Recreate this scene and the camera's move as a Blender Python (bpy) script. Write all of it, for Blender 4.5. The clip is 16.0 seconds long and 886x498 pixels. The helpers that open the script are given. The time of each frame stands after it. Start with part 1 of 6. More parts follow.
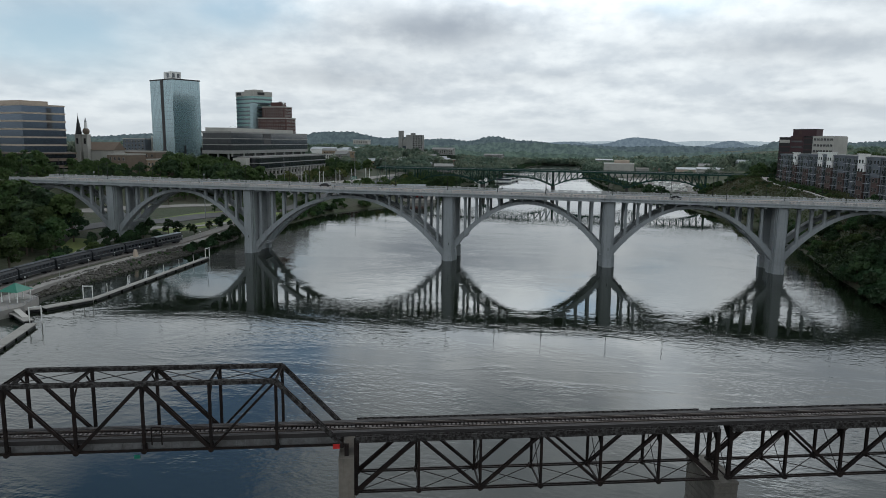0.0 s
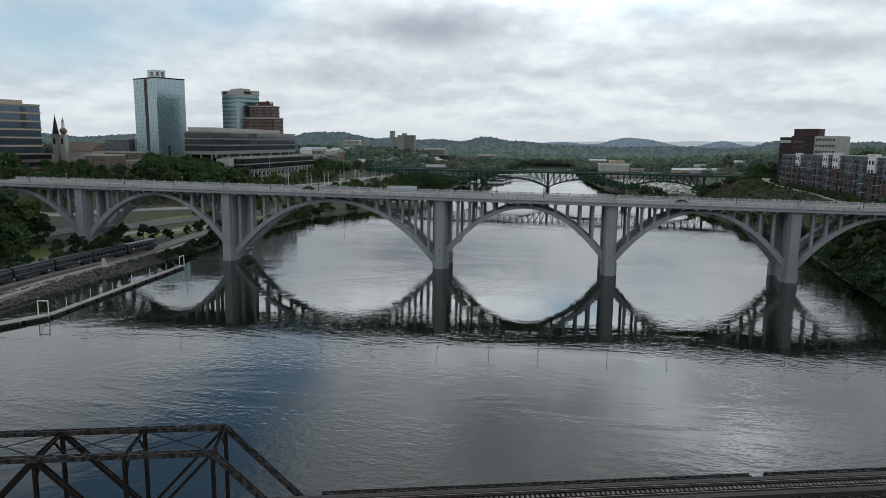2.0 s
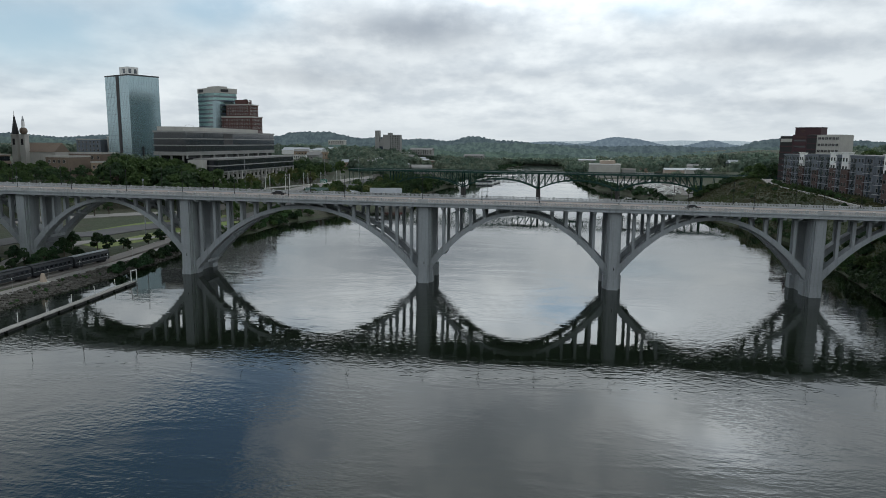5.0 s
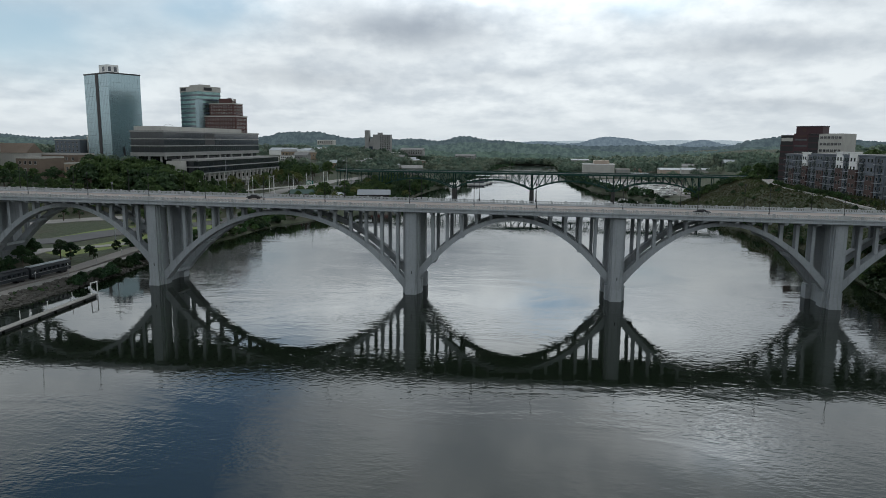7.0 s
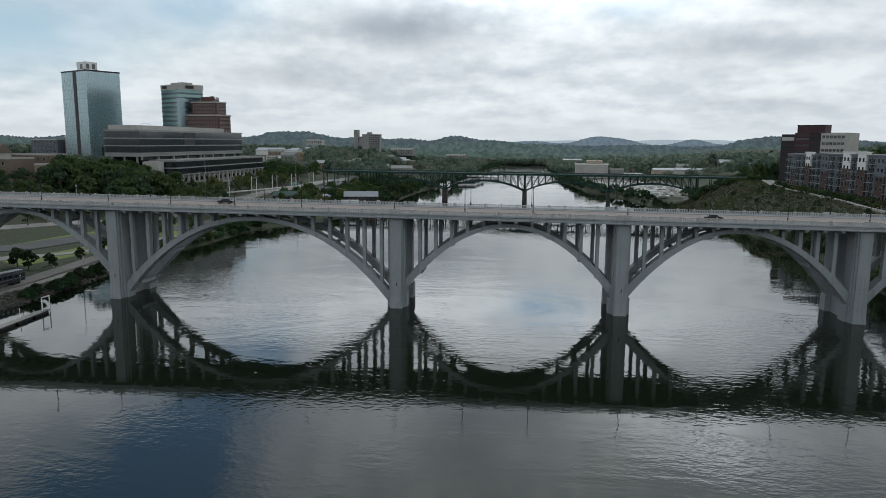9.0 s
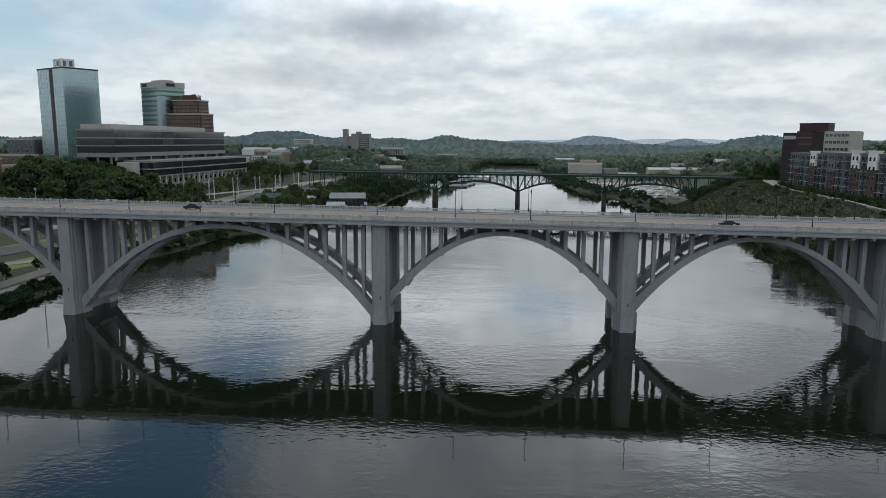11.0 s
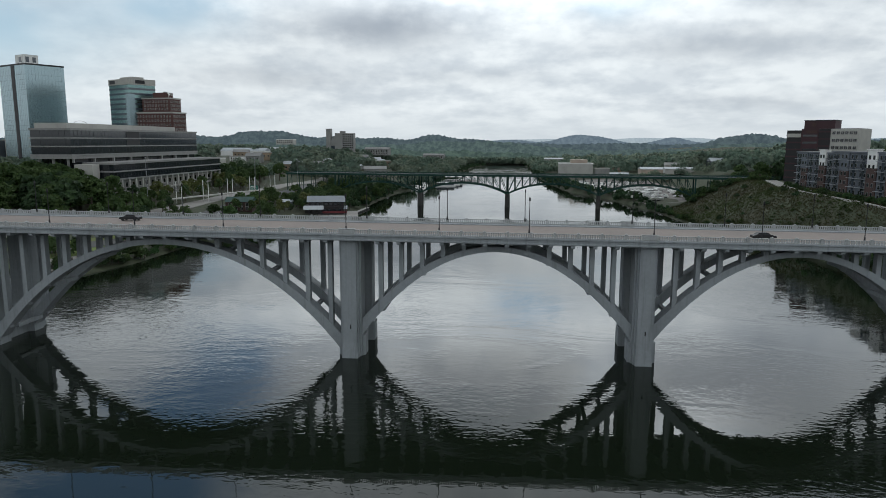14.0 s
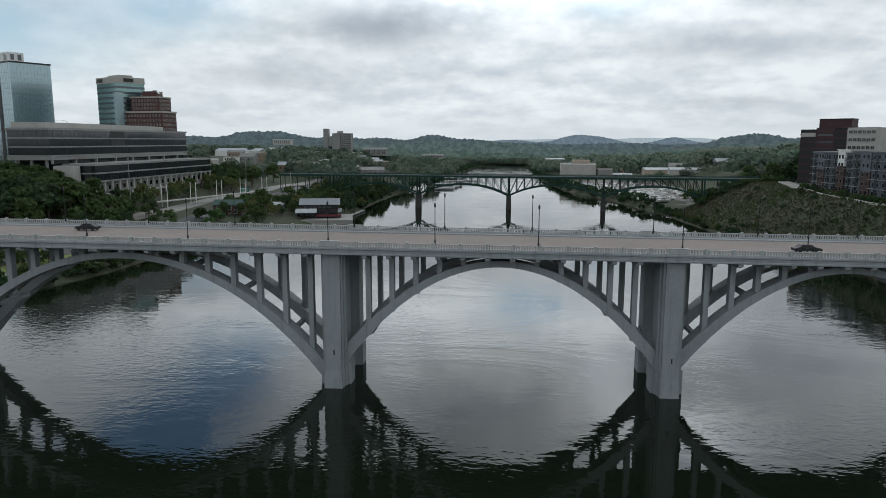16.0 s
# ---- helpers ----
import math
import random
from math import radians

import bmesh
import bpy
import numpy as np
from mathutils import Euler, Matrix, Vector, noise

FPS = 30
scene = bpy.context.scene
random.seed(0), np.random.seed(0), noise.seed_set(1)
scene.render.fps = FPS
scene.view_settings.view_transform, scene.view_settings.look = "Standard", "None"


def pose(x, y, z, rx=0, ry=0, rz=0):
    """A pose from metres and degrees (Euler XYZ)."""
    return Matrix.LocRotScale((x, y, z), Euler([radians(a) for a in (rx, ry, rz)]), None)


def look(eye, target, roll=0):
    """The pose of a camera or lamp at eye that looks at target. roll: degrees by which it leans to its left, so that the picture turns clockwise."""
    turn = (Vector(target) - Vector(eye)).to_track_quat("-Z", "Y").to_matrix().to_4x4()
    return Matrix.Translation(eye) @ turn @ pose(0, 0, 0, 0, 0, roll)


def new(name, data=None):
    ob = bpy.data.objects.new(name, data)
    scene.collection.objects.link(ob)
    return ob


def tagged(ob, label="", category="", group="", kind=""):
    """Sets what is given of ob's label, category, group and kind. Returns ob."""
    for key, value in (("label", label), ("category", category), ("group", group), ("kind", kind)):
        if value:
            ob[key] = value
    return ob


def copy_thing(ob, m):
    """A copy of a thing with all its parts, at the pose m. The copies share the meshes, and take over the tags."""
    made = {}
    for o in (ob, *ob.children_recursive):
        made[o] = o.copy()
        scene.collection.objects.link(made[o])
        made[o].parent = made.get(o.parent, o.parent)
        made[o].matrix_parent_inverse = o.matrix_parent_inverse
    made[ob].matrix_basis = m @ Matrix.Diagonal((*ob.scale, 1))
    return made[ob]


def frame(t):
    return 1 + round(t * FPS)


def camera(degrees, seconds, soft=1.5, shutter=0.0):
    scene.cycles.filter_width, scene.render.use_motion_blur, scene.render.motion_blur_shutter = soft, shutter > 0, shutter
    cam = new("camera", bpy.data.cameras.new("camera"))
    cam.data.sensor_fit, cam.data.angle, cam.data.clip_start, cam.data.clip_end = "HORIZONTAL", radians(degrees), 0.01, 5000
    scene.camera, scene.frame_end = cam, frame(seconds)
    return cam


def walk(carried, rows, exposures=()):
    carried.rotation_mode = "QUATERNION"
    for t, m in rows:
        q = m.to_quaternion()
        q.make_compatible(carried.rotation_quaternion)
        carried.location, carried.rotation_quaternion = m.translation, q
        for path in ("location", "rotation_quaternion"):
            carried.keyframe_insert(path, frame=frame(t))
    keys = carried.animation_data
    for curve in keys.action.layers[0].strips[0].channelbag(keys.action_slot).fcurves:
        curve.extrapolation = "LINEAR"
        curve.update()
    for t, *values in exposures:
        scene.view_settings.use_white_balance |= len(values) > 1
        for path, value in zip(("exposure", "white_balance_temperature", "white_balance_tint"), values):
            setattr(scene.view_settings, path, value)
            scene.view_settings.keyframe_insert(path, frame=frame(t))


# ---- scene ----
cam = camera(65.7, 16.0, soft=0.9)
# seconds, place, and turn as pose() takes it
PATH = [
    (0, 40.46, -256.26, 45.31, 81.090, -0.683, 9.501),
    (0.5, 39.85, -252.23, 45.30, 81.102, -0.708, 9.319),
    (1, 39.27, -248.18, 45.29, 81.112, -0.723, 9.165),
    (1.5, 38.71, -244.09, 45.28, 81.125, -0.683, 9.015),
    (2, 38.17, -239.97, 45.27, 81.125, -0.674, 8.858),
    (2.5, 37.65, -235.83, 45.26, 81.114, -0.673, 8.703),
    (3, 37.15, -231.66, 45.24, 81.117, -0.639, 8.522),
    (3.5, 36.67, -227.46, 45.23, 81.111, -0.623, 8.334),
    (4, 36.21, -223.24, 45.21, 81.112, -0.606, 8.163),
    (6.5, 34.15, -201.80, 45.10, 81.123, -0.494, 7.276),
    (7, 33.79, -197.46, 45.07, 81.121, -0.476, 7.100),
    (7.5, 33.44, -193.10, 45.05, 81.118, -0.475, 6.908),
    (8, 33.10, -188.72, 45.02, 81.102, -0.477, 6.724),
    (8.5, 32.78, -184.33, 44.99, 81.106, -0.463, 6.544),
    (9, 32.47, -179.92, 44.96, 81.111, -0.449, 6.362),
    (11.5, 31.08, -157.75, 44.79, 81.068, -0.338, 5.453),
    (12, 30.83, -153.30, 44.75, 81.067, -0.319, 5.263),
    (12.5, 30.59, -148.84, 44.71, 81.058, -0.291, 5.078),
    (13, 30.35, -144.37, 44.67, 81.063, -0.251, 4.904),
    (13.5, 30.13, -139.91, 44.63, 81.051, -0.216, 4.709),
    (14, 29.91, -135.44, 44.58, 81.056, -0.179, 4.576),
    (14.5, 29.69, -130.97, 44.54, 81.045, -0.149, 4.547),
    (15, 29.48, -126.51, 44.49, 81.053, -0.115, 4.543),
    (15.5, 29.28, -122.04, 44.45, 81.059, -0.117, 4.538),
    (16, 29.08, -117.58, 44.40, 81.074, -0.125, 4.551),
]
walk(cam, [(t, pose(x, y, z, rx, ry, rz)) for t, x, y, z, rx, ry, rz in PATH])


# ---- world, sun ----
SUN_EL, SUN_AZ = radians(48), radians(3)        # azimuth from +y towards +x
world = bpy.data.worlds.new("sky")
scene.world = world
world.use_nodes = True
wt = world.node_tree
wt.nodes.clear()


class Net:
    """Short ways to wire nodes."""
    def __init__(self, tree):
        self.t = tree

    def n(self, kind):
        return self.t.nodes.new(kind)

    def put(self, sock, v):
        if isinstance(v, bpy.types.NodeSocket):
            self.t.links.new(v, sock)
        elif v is not None:
            sock.default_value = v

    def m(self, op, a, b=None, c=None, clamp=False):
        nd = self.n("ShaderNodeMath")
        nd.operation, nd.use_clamp = op, clamp
        for s, v in zip(nd.inputs, (a, b, c)):
            self.put(s, v)
        return nd.outputs[0]

    def mix(self, f, a, b, blend="MIX"):
        nd = self.n("ShaderNodeMix")
        nd.data_type, nd.blend_type = "RGBA", blend
        for s, v in zip((nd.inputs[0], nd.inputs[6], nd.inputs[7]), (f, a, b)):
            self.put(s, (*v, 1) if isinstance(v, tuple) and len(v) == 3 else v)
        return nd.outputs[2]

    def noise(self, vec, scale, detail=4.0, rough=0.55, dist=0.0):
        nd = self.n("ShaderNodeTexNoise")
        self.put(nd.inputs["Vector"], vec)
        for k, v in (("Scale", scale), ("Detail", detail), ("Roughness", rough), ("Distortion", dist)):
            nd.inputs[k].default_value = v
        return nd.outputs["Fac"]

    def ramp(self, f, *stops):
        nd = self.n("ShaderNodeMapRange")
        nd.interpolation_type = "SMOOTHSTEP"
        self.put(nd.inputs[0], f)
        for s, v in zip(nd.inputs[1:5], stops):
            s.default_value = v
        return nd.outputs[0]


w = Net(wt)
sky = w.n("ShaderNodeTexSky")
sky.sky_type, sky.sun_disc, sky.sun_elevation, sky.sun_rotation = "NISHITA", False, SUN_EL, SUN_AZ
sky.altitude, sky.air_density, sky.dust_density = 250, 1.0, 2.0
tc = w.n("ShaderNodeTexCoord").outputs["Generated"]
sep = w.n("ShaderNodeSeparateXYZ")
wt.links.new(tc, sep.inputs[0])
dx, dy, dz = sep.outputs
up = w.m("MAXIMUM", dz, 0.0)
az = w.m("MULTIPLY", w.m("ARCTAN2", dx, dy), 57.2958)
el = w.m("MULTIPLY", w.m("ARCSINE", up), 57.2958)
# a cloud layer seen in perspective
flat = w.n("ShaderNodeCombineXYZ")
den = w.m("ADD", up, 0.13)
w.put(flat.inputs[0], w.m("DIVIDE", dx, den))
w.put(flat.inputs[1], w.m("DIVIDE", dy, den))
puff = w.noise(flat.outputs[0], 1.15, 7, 0.52, 0.3)
shade = w.noise(flat.outputs[0], 2.1, 6, 0.55, 0.2)


tall = w.m("POWER", w.m("MAXIMUM", el, 0.0), 0.72)     # rows of cloud close up towards the horizon


def drift(lift, su, sv):
    """Azimuth and elevation as flat coordinates, lifted by some degrees."""
    nd = w.n("ShaderNodeCombineXYZ")
    w.put(nd.inputs[0], w.m("MULTIPLY", az, su))
    w.put(nd.inputs[1], w.m("MULTIPLY", w.m("ADD", tall, lift), sv))
    return nd.outputs[0]


band = w.noise(drift(0.0, 0.10, 0.62), 1.0, 5, 0.5, 0.0)
above = w.noise(drift(0.36, 0.10, 0.62), 1.0, 5, 0.5, 0.0)
relief = w.m("SUBTRACT", band, above)               # cloud tops catch the light, bases stay grey
wob = w.noise(drift(0.0, 0.26, 1.0), 1.0, 5, 0.55, 0.0)
wobble = w.m("MULTIPLY", w.m("SUBTRACT", wob, 0.5), 8.0)


def blob(a0, e0, sa, se):
    """A soft patch of the cloud layer round an azimuth and elevation, frayed by noise."""
    u = w.m("DIVIDE", w.m("ADD", w.m("SUBTRACT", az, a0), wobble), sa)
    v = w.m("DIVIDE", w.m("ADD", w.m("SUBTRACT", el, e0), w.m("MULTIPLY", wobble, 0.22)), se)
    return w.m("EXPONENT", w.m("MULTIPLY", w.m("ADD", w.m("MULTIPLY", u, u), w.m("MULTIPLY", v, v)), -1.0))


def add_all(vals):
    s = vals[0]
    for v in vals[1:]:
        s = w.m("ADD", s, v)
    return s


def weighed(rows):
    return add_all([w.m("MULTIPLY", blob(*row[:4]), row[4]) for row in rows])


dark = weighed([(-10.0, 8.9, 6.4, 1.9, 1.0), (-18.5, 4.9, 6.5, 0.9, 0.5), (16.0, 7.2, 8.0, 1.3, 0.55), (20.0, 3.0, 6.0, 0.6, 0.35), (-2.0, 5.2, 6.0, 0.7, 0.3),
                (24.0, 10.6, 6.0, 1.2, 0.5), (-24.0, 11.6, 6.0, 0.9, 0.3), (-4.5, 25.5, 5.5, 5.5, 0.55), (22.0, 16.0, 8.0, 2.6, 0.85), (20.0, 30.0, 9.0, 4.0, 0.7), (-12.0, 16.5, 5.0, 2.0, 0.3)])
blue = weighed([(-38.0, 7.5, 8.0, 3.2, 1.0), (-26.0, 9.6, 5.0, 1.9, 0.85), (8.6, 10.2, 2.8, 0.9, 0.5), (2.3, 13.4, 2.2, 1.1, 1.0), (-21.5, 17.5, 3.6, 2.6, 0.9), (-26.5, 21.5, 5.0, 3.2, 1.0),
                (-32.0, 27.0, 9.0, 5.5, 1.0), (-40.0, 32.0, 12.0, 7.0, 1.0)])
blue = w.m("ADD", blue, w.m("MULTIPLY", w.ramp(puff, 0.46, 0.36, 0.0, 0.5), w.ramp(el, 22.0, 32.0, 0.0, 1.0)))
lump = w.noise(drift(0.0, 0.42, 1.7), 1.0, 6, 0.56, 0.0)
lit = w.m("ADD", w.m("ADD", w.ramp(relief, -0.10, 0.10, 0.0, 0.6), w.ramp(band, 0.34, 0.6, 0.0, 0.3)), w.ramp(lump, 0.35, 0.66, -0.12, 0.28), clamp=True)
white = w.mix(lit, (6.0, 6.5, 6.8), (8.3, 8.7, 8.7))
white = w.mix(w.m("MULTIPLY", w.ramp(shade, 0.42, 0.70, 0.0, 0.62), w.ramp(el, 15.0, 22.0, 0.0, 1.0)), white, (3.6, 4.0, 4.4))
white = w.mix(w.m("MULTIPLY", w.m("MINIMUM", dark, 1.0), 0.88), white, (3.0, 3.4, 3.85))
sky_c = w.mix(w.ramp(el, 4.0, 24.0, 0.0, 1.0), (4.6, 6.3, 7.2), (0.6, 1.7, 3.3))
sky_c = w.mix(0.15, sky_c, sky.outputs[0])
allsky = w.mix(w.m("MULTIPLY", w.m("MINIMUM", blue, 1.0), 0.97), white, sky_c)
allsky = w.mix(w.ramp(el, 3.2, -0.5, 0.0, 0.75), allsky, (6.6, 7.05, 7.2))
# clouds glow round the hidden sun and dim away from it
sd = (math.sin(SUN_AZ) * math.cos(SUN_EL), math.cos(SUN_AZ) * math.cos(SUN_EL), math.sin(SUN_EL))
dot = add_all([w.m("MULTIPLY", dx, sd[0]), w.m("MULTIPLY", dy, sd[1]), w.m("MULTIPLY", dz, sd[2])])
# bright patches above the view, added so the river mirrors more light
glow = w.m("ADD", w.ramp(el, 11.5, 15.0, 0.0, 0.28), weighed([(-2.0, 14.5, 26.0, 3.0, 1.1), (17.0, 23.0, 5.5, 2.0, 2.4), (9.5, 19.5, 2.4, 2.6, 1.1), (-10.0, 20.0, 4.0, 4.0, 0.4)]))
# high sky, out of view, darkened to weaken the light from overhead
gain = w.m("ADD", w.m("ADD", w.ramp(dot, 0.66, 0.97, 1.0, 1.5), glow), w.m("ADD", w.ramp(dot, 0.3, -0.6, 0.0, -0.12), w.ramp(el, 36.0, 62.0, 0.0, -0.9)))
gv = w.n("ShaderNodeVectorMath")
gv.operation = "SCALE"
w.put(gv.inputs[0], allsky)
w.put(gv.inputs["Scale"], gain)
allsky = gv.outputs[0]
bg = w.n("ShaderNodeBackground")
wt.links.new(allsky, bg.inputs[0])
bg.inputs[1].default_value = 0.1
wt.links.new(bg.outputs[0], w.n("ShaderNodeOutputWorld").inputs[0])

sun = new("sun", bpy.data.lights.new("sun", "SUN"))
sun.data.energy, sun.data.angle, sun.data.color = 0.5, radians(16), (1.0, 0.97, 0.92)
sun.matrix_world = look((0, 0, 300), (-300 * math.sin(SUN_AZ) * math.cos(SUN_EL), -300 * math.cos(SUN_AZ) * math.cos(SUN_EL), 300 - 300 * math.sin(SUN_EL)))
scene.view_settings.exposure = 0.0
scene.view_settings.use_white_balance = True
scene.view_settings.white_balance_temperature = 6290


# ---- materials ----
def material(name, col, rough=0.8, metal=0.0, big=0.25, fine=0.15, s_big=0.12, s_fine=2.0, bump=0.3, bump_d=0.05, col2=None, vary=0.0, spec=0.5, streaks=0.0):
    """A surface with two scales of variation, in metres of the world."""
    mat = bpy.data.materials.new(name)
    mat.use_nodes = True
    k = Net(mat.node_tree)
    b = mat.node_tree.nodes["Principled BSDF"]
    pos = k.n("ShaderNodeNewGeometry").outputs["Position"]
    c1 = tuple(col)
    c2 = tuple(col2) if col2 else tuple(v * 0.6 for v in col)
    n1 = k.noise(pos, s_big, 4, 0.6)
    n2 = k.noise(pos, s_fine, 3, 0.6)
    c = k.mix(k.ramp(n1, 0.38, 0.66, 0.0, big), c1, c2)
    c = k.mix(k.ramp(n2, 0.35, 0.7, 0.0, fine), c, tuple(v * 0.45 for v in col))
    if streaks:
        mp = k.n("ShaderNodeMapping")
        k.put(mp.inputs[0], pos)
        mp.inputs[3].default_value = (0.9, 0.9, 0.06)
        c = k.mix(k.ramp(k.noise(mp.outputs[0], 1.4, 5, 0.65), 0.48, 0.75, 0.0, streaks), c, tuple(v * 0.4 for v in col))
    if vary:
        rnd = k.n("ShaderNodeObjectInfo").outputs["Random"]
        hsv = k.n("ShaderNodeHueSaturation")
        k.put(hsv.inputs["Hue"], k.ramp(rnd, 0, 1, 0.5 - 0.05 * vary, 0.5 + 0.03 * vary))
        k.put(hsv.inputs["Value"], k.ramp(k.m("FRACT", k.m("MULTIPLY", rnd, 7.31)), 0, 1, 1 - vary * 0.5, 1 + vary * 0.5))
        k.put(hsv.inputs["Color"], c)
        c = hsv.outputs[0]
    k.put(b.inputs["Base Color"], c)
    b.inputs["Roughness"].default_value, b.inputs["Metallic"].default_value = rough, metal
    b.inputs["Specular IOR Level"].default_value = spec
    if bump:
        bp = k.n("ShaderNodeBump")
        bp.inputs["Strength"].default_value, bp.inputs["Distance"].default_value = bump, bump_d
        k.put(bp.inputs["Height"], n2)
        k.put(b.inputs["Normal"], bp.outputs[0])
    return mat


def leafy(name, col, col2, thin=0.25, patch=0.22):
    """Leaves: colour changes from clump to clump and from tree to tree."""
    mat = bpy.data.materials.new(name)
    mat.use_nodes = True
    k = Net(mat.node_tree)
    b = mat.node_tree.nodes["Principled BSDF"]
    geo = k.n("ShaderNodeNewGeometry")
    n1 = k.noise(geo.outputs["Position"], patch, 3, 0.6)
    c = k.mix(k.ramp(n1, 0.35, 0.68, 0, 1), col, col2)
    c = k.mix(k.ramp(geo.outputs["Random Per Island"], 0, 1, 0, 0.55), c, tuple(v * 0.45 for v in col))
    rnd = k.n("ShaderNodeObjectInfo").outputs["Random"]
    hsv = k.n("ShaderNodeHueSaturation")
    k.put(hsv.inputs["Hue"], k.ramp(rnd, 0, 1, 0.47, 0.52))
    k.put(hsv.inputs["Value"], k.ramp(k.m("FRACT", k.m("MULTIPLY", rnd, 9.7)), 0, 1, 0.72, 1.3))
    k.put(hsv.inputs["Color"], c)
    k.put(b.inputs["Base Color"], hsv.outputs[0])
    b.inputs["Roughness"].default_value = 0.7
    b.inputs["Specular IOR Level"].default_value = 0.25
    tr, mx = k.n("ShaderNodeBsdfTranslucent"), k.n("ShaderNodeMixShader")
    k.put(tr.inputs[0], hsv.outputs[0])
    mx.inputs[0].default_value = thin
    k.put(mx.inputs[1], b.outputs[0])
    k.put(mx.inputs[2], tr.outputs[0])
    out = [nd for nd in mat.node_tree.nodes if nd.type == "OUTPUT_MATERIAL"][0]
    k.put(out.inputs[0], mx.outputs[0])
    return mat


M = {}
M["concrete"] = material("bridge concrete", (0.285, 0.308, 0.322), 0.85, big=0.4, fine=0.14, s_big=0.10, s_fine=1.5, streaks=0.5, col2=(0.20, 0.218, 0.228))
M["rail"] = material("railing concrete", (0.41, 0.42, 0.42), 0.85, big=0.3, fine=0.15, s_big=0.2, s_fine=3, streaks=0.3)
M["deck"] = material("worn concrete roadway", (0.245, 0.205, 0.182), 0.9, big=0.5, fine=0.18, s_big=0.08, s_fine=1.2, col2=(0.19, 0.165, 0.15))
M["rust"] = material("rusted dark steel", (0.016, 0.0125, 0.012), 0.7, 0.1, big=0.6, fine=0.5, s_big=0.7, s_fine=4, bump=0.5, col2=(0.034, 0.021, 0.017), spec=0.2)
M["flake"] = material("peeling steel", (0.018, 0.015, 0.014), 0.75, 0.1, big=0.8, fine=0.6, s_big=2.6, s_fine=8, bump=0.5, col2=(0.12, 0.115, 0.115), spec=0.2)
# old wood, made paler to hold the glare of the sky
M["tie"] = material("weathered glare-paled ties", (0.17, 0.155, 0.148), 0.9, big=0.4, fine=0.4, s_fine=5, vary=0.5)
M["steelrail"] = material("railhead", (0.12, 0.10, 0.09), 0.45, 0.7, fine=0.3)
M["green"] = material("green painted steel", (0.014, 0.05, 0.040), 0.6, 0.0, big=0.4, fine=0.2, s_big=0.3, col2=(0.024, 0.06, 0.05), spec=0.2)
M["stone"] = material("old pier stone", (0.13, 0.12, 0.105), 0.9, big=0.6, fine=0.4, s_big=0.3, s_fine=2.5, bump=0.8, bump_d=0.15, streaks=0.4)
M["rock"] = material("riprap", (0.105, 0.098, 0.088), 0.95, big=0.6, fine=0.5, s_big=0.4, s_fine=2.5, bump=1.0, bump_d=0.3, vary=0.5, col2=(0.07, 0.068, 0.05))
M["ground"] = material("grass and soil", (0.034, 0.048, 0.019), 0.95, big=0.8, fine=0.4, s_big=0.045, s_fine=0.5, bump=0.8, bump_d=0.5, col2=(0.046, 0.042, 0.024))
M["grass"] = material("mown grass", (0.125, 0.18, 0.036), 0.95, big=0.6, fine=0.3, s_big=0.06, s_fine=0.8, col2=(0.17, 0.18, 0.06))
M["asphalt"] = material("asphalt", (0.075, 0.075, 0.078), 0.9, big=0.4, fine=0.2, s_big=0.1, col2=(0.11, 0.11, 0.11))
M["path"] = material("pale concrete path", (0.25, 0.24, 0.225), 0.9, big=0.4, fine=0.2, s_big=0.2, col2=(0.18, 0.172, 0.16))
M["dirt"] = material("bare gravel", (0.155, 0.146, 0.136), 0.95, big=0.6, fine=0.3, s_big=0.08, col2=(0.22, 0.20, 0.18))
M["bark"] = material("bark", (0.09, 0.07, 0.055), 0.95, fine=0.5, s_fine=3, bump=0.8)
M["white"] = material("white paint", (0.74, 0.74, 0.72), 0.7, big=0.2, fine=0.1, s_big=0.15)
M["dark"] = material("dark metal", (0.02, 0.02, 0.022), 0.5, 0.3, big=0.3, fine=0.2)
M["grey"] = material("grey metal", (0.30, 0.31, 0.32), 0.5, 0.4, big=0.3, fine=0.2)
M["redtrim"] = material("dull red trim", (0.14, 0.02, 0.025), 0.7, big=0.2, fine=0.1)
M["red"] = material("red sign paint", (0.55, 0.02, 0.02), 0.6, big=0.2, fine=0.1)
M["signgreen"] = material("green sign paint", (0.01, 0.16, 0.11), 0.6, big=0.2, fine=0.1)
M["brick"] = material("red brick", (0.075, 0.043, 0.037), 0.9, big=0.4, fine=0.3, s_big=0.15, s_fine=1.5, col2=(0.055, 0.034, 0.03))
M["redbrick"] = material("weathered red brick", (0.098, 0.046, 0.041), 0.9, big=0.4, fine=0.3, s_big=0.15, s_fine=1.5, col2=(0.072, 0.038, 0.034))
M["tan"] = material("tan brick", (0.30, 0.23, 0.16), 0.9, big=0.4, fine=0.25, s_big=0.12, s_fine=1.2, col2=(0.23, 0.17, 0.12))
M["brown"] = material("brown stone", (0.17, 0.13, 0.10), 0.9, big=0.4, fine=0.25, s_big=0.12)
M["offwhite"] = material("pale precast stone", (0.42, 0.41, 0.38), 0.85, big=0.35, fine=0.12, s_big=0.1, streaks=0.25)
M["greystone"] = material("grey precast stone", (0.26, 0.26, 0.25), 0.85, big=0.35, fine=0.15, s_big=0.1, streaks=0.3)
M["peach"] = material("warm precast stone", (0.44, 0.36, 0.29), 0.85, big=0.3, fine=0.12, s_big=0.1, streaks=0.2)
M["siding"] = material("grey siding", (0.115, 0.132, 0.155), 0.8, big=0.3, fine=0.15, s_big=0.15)
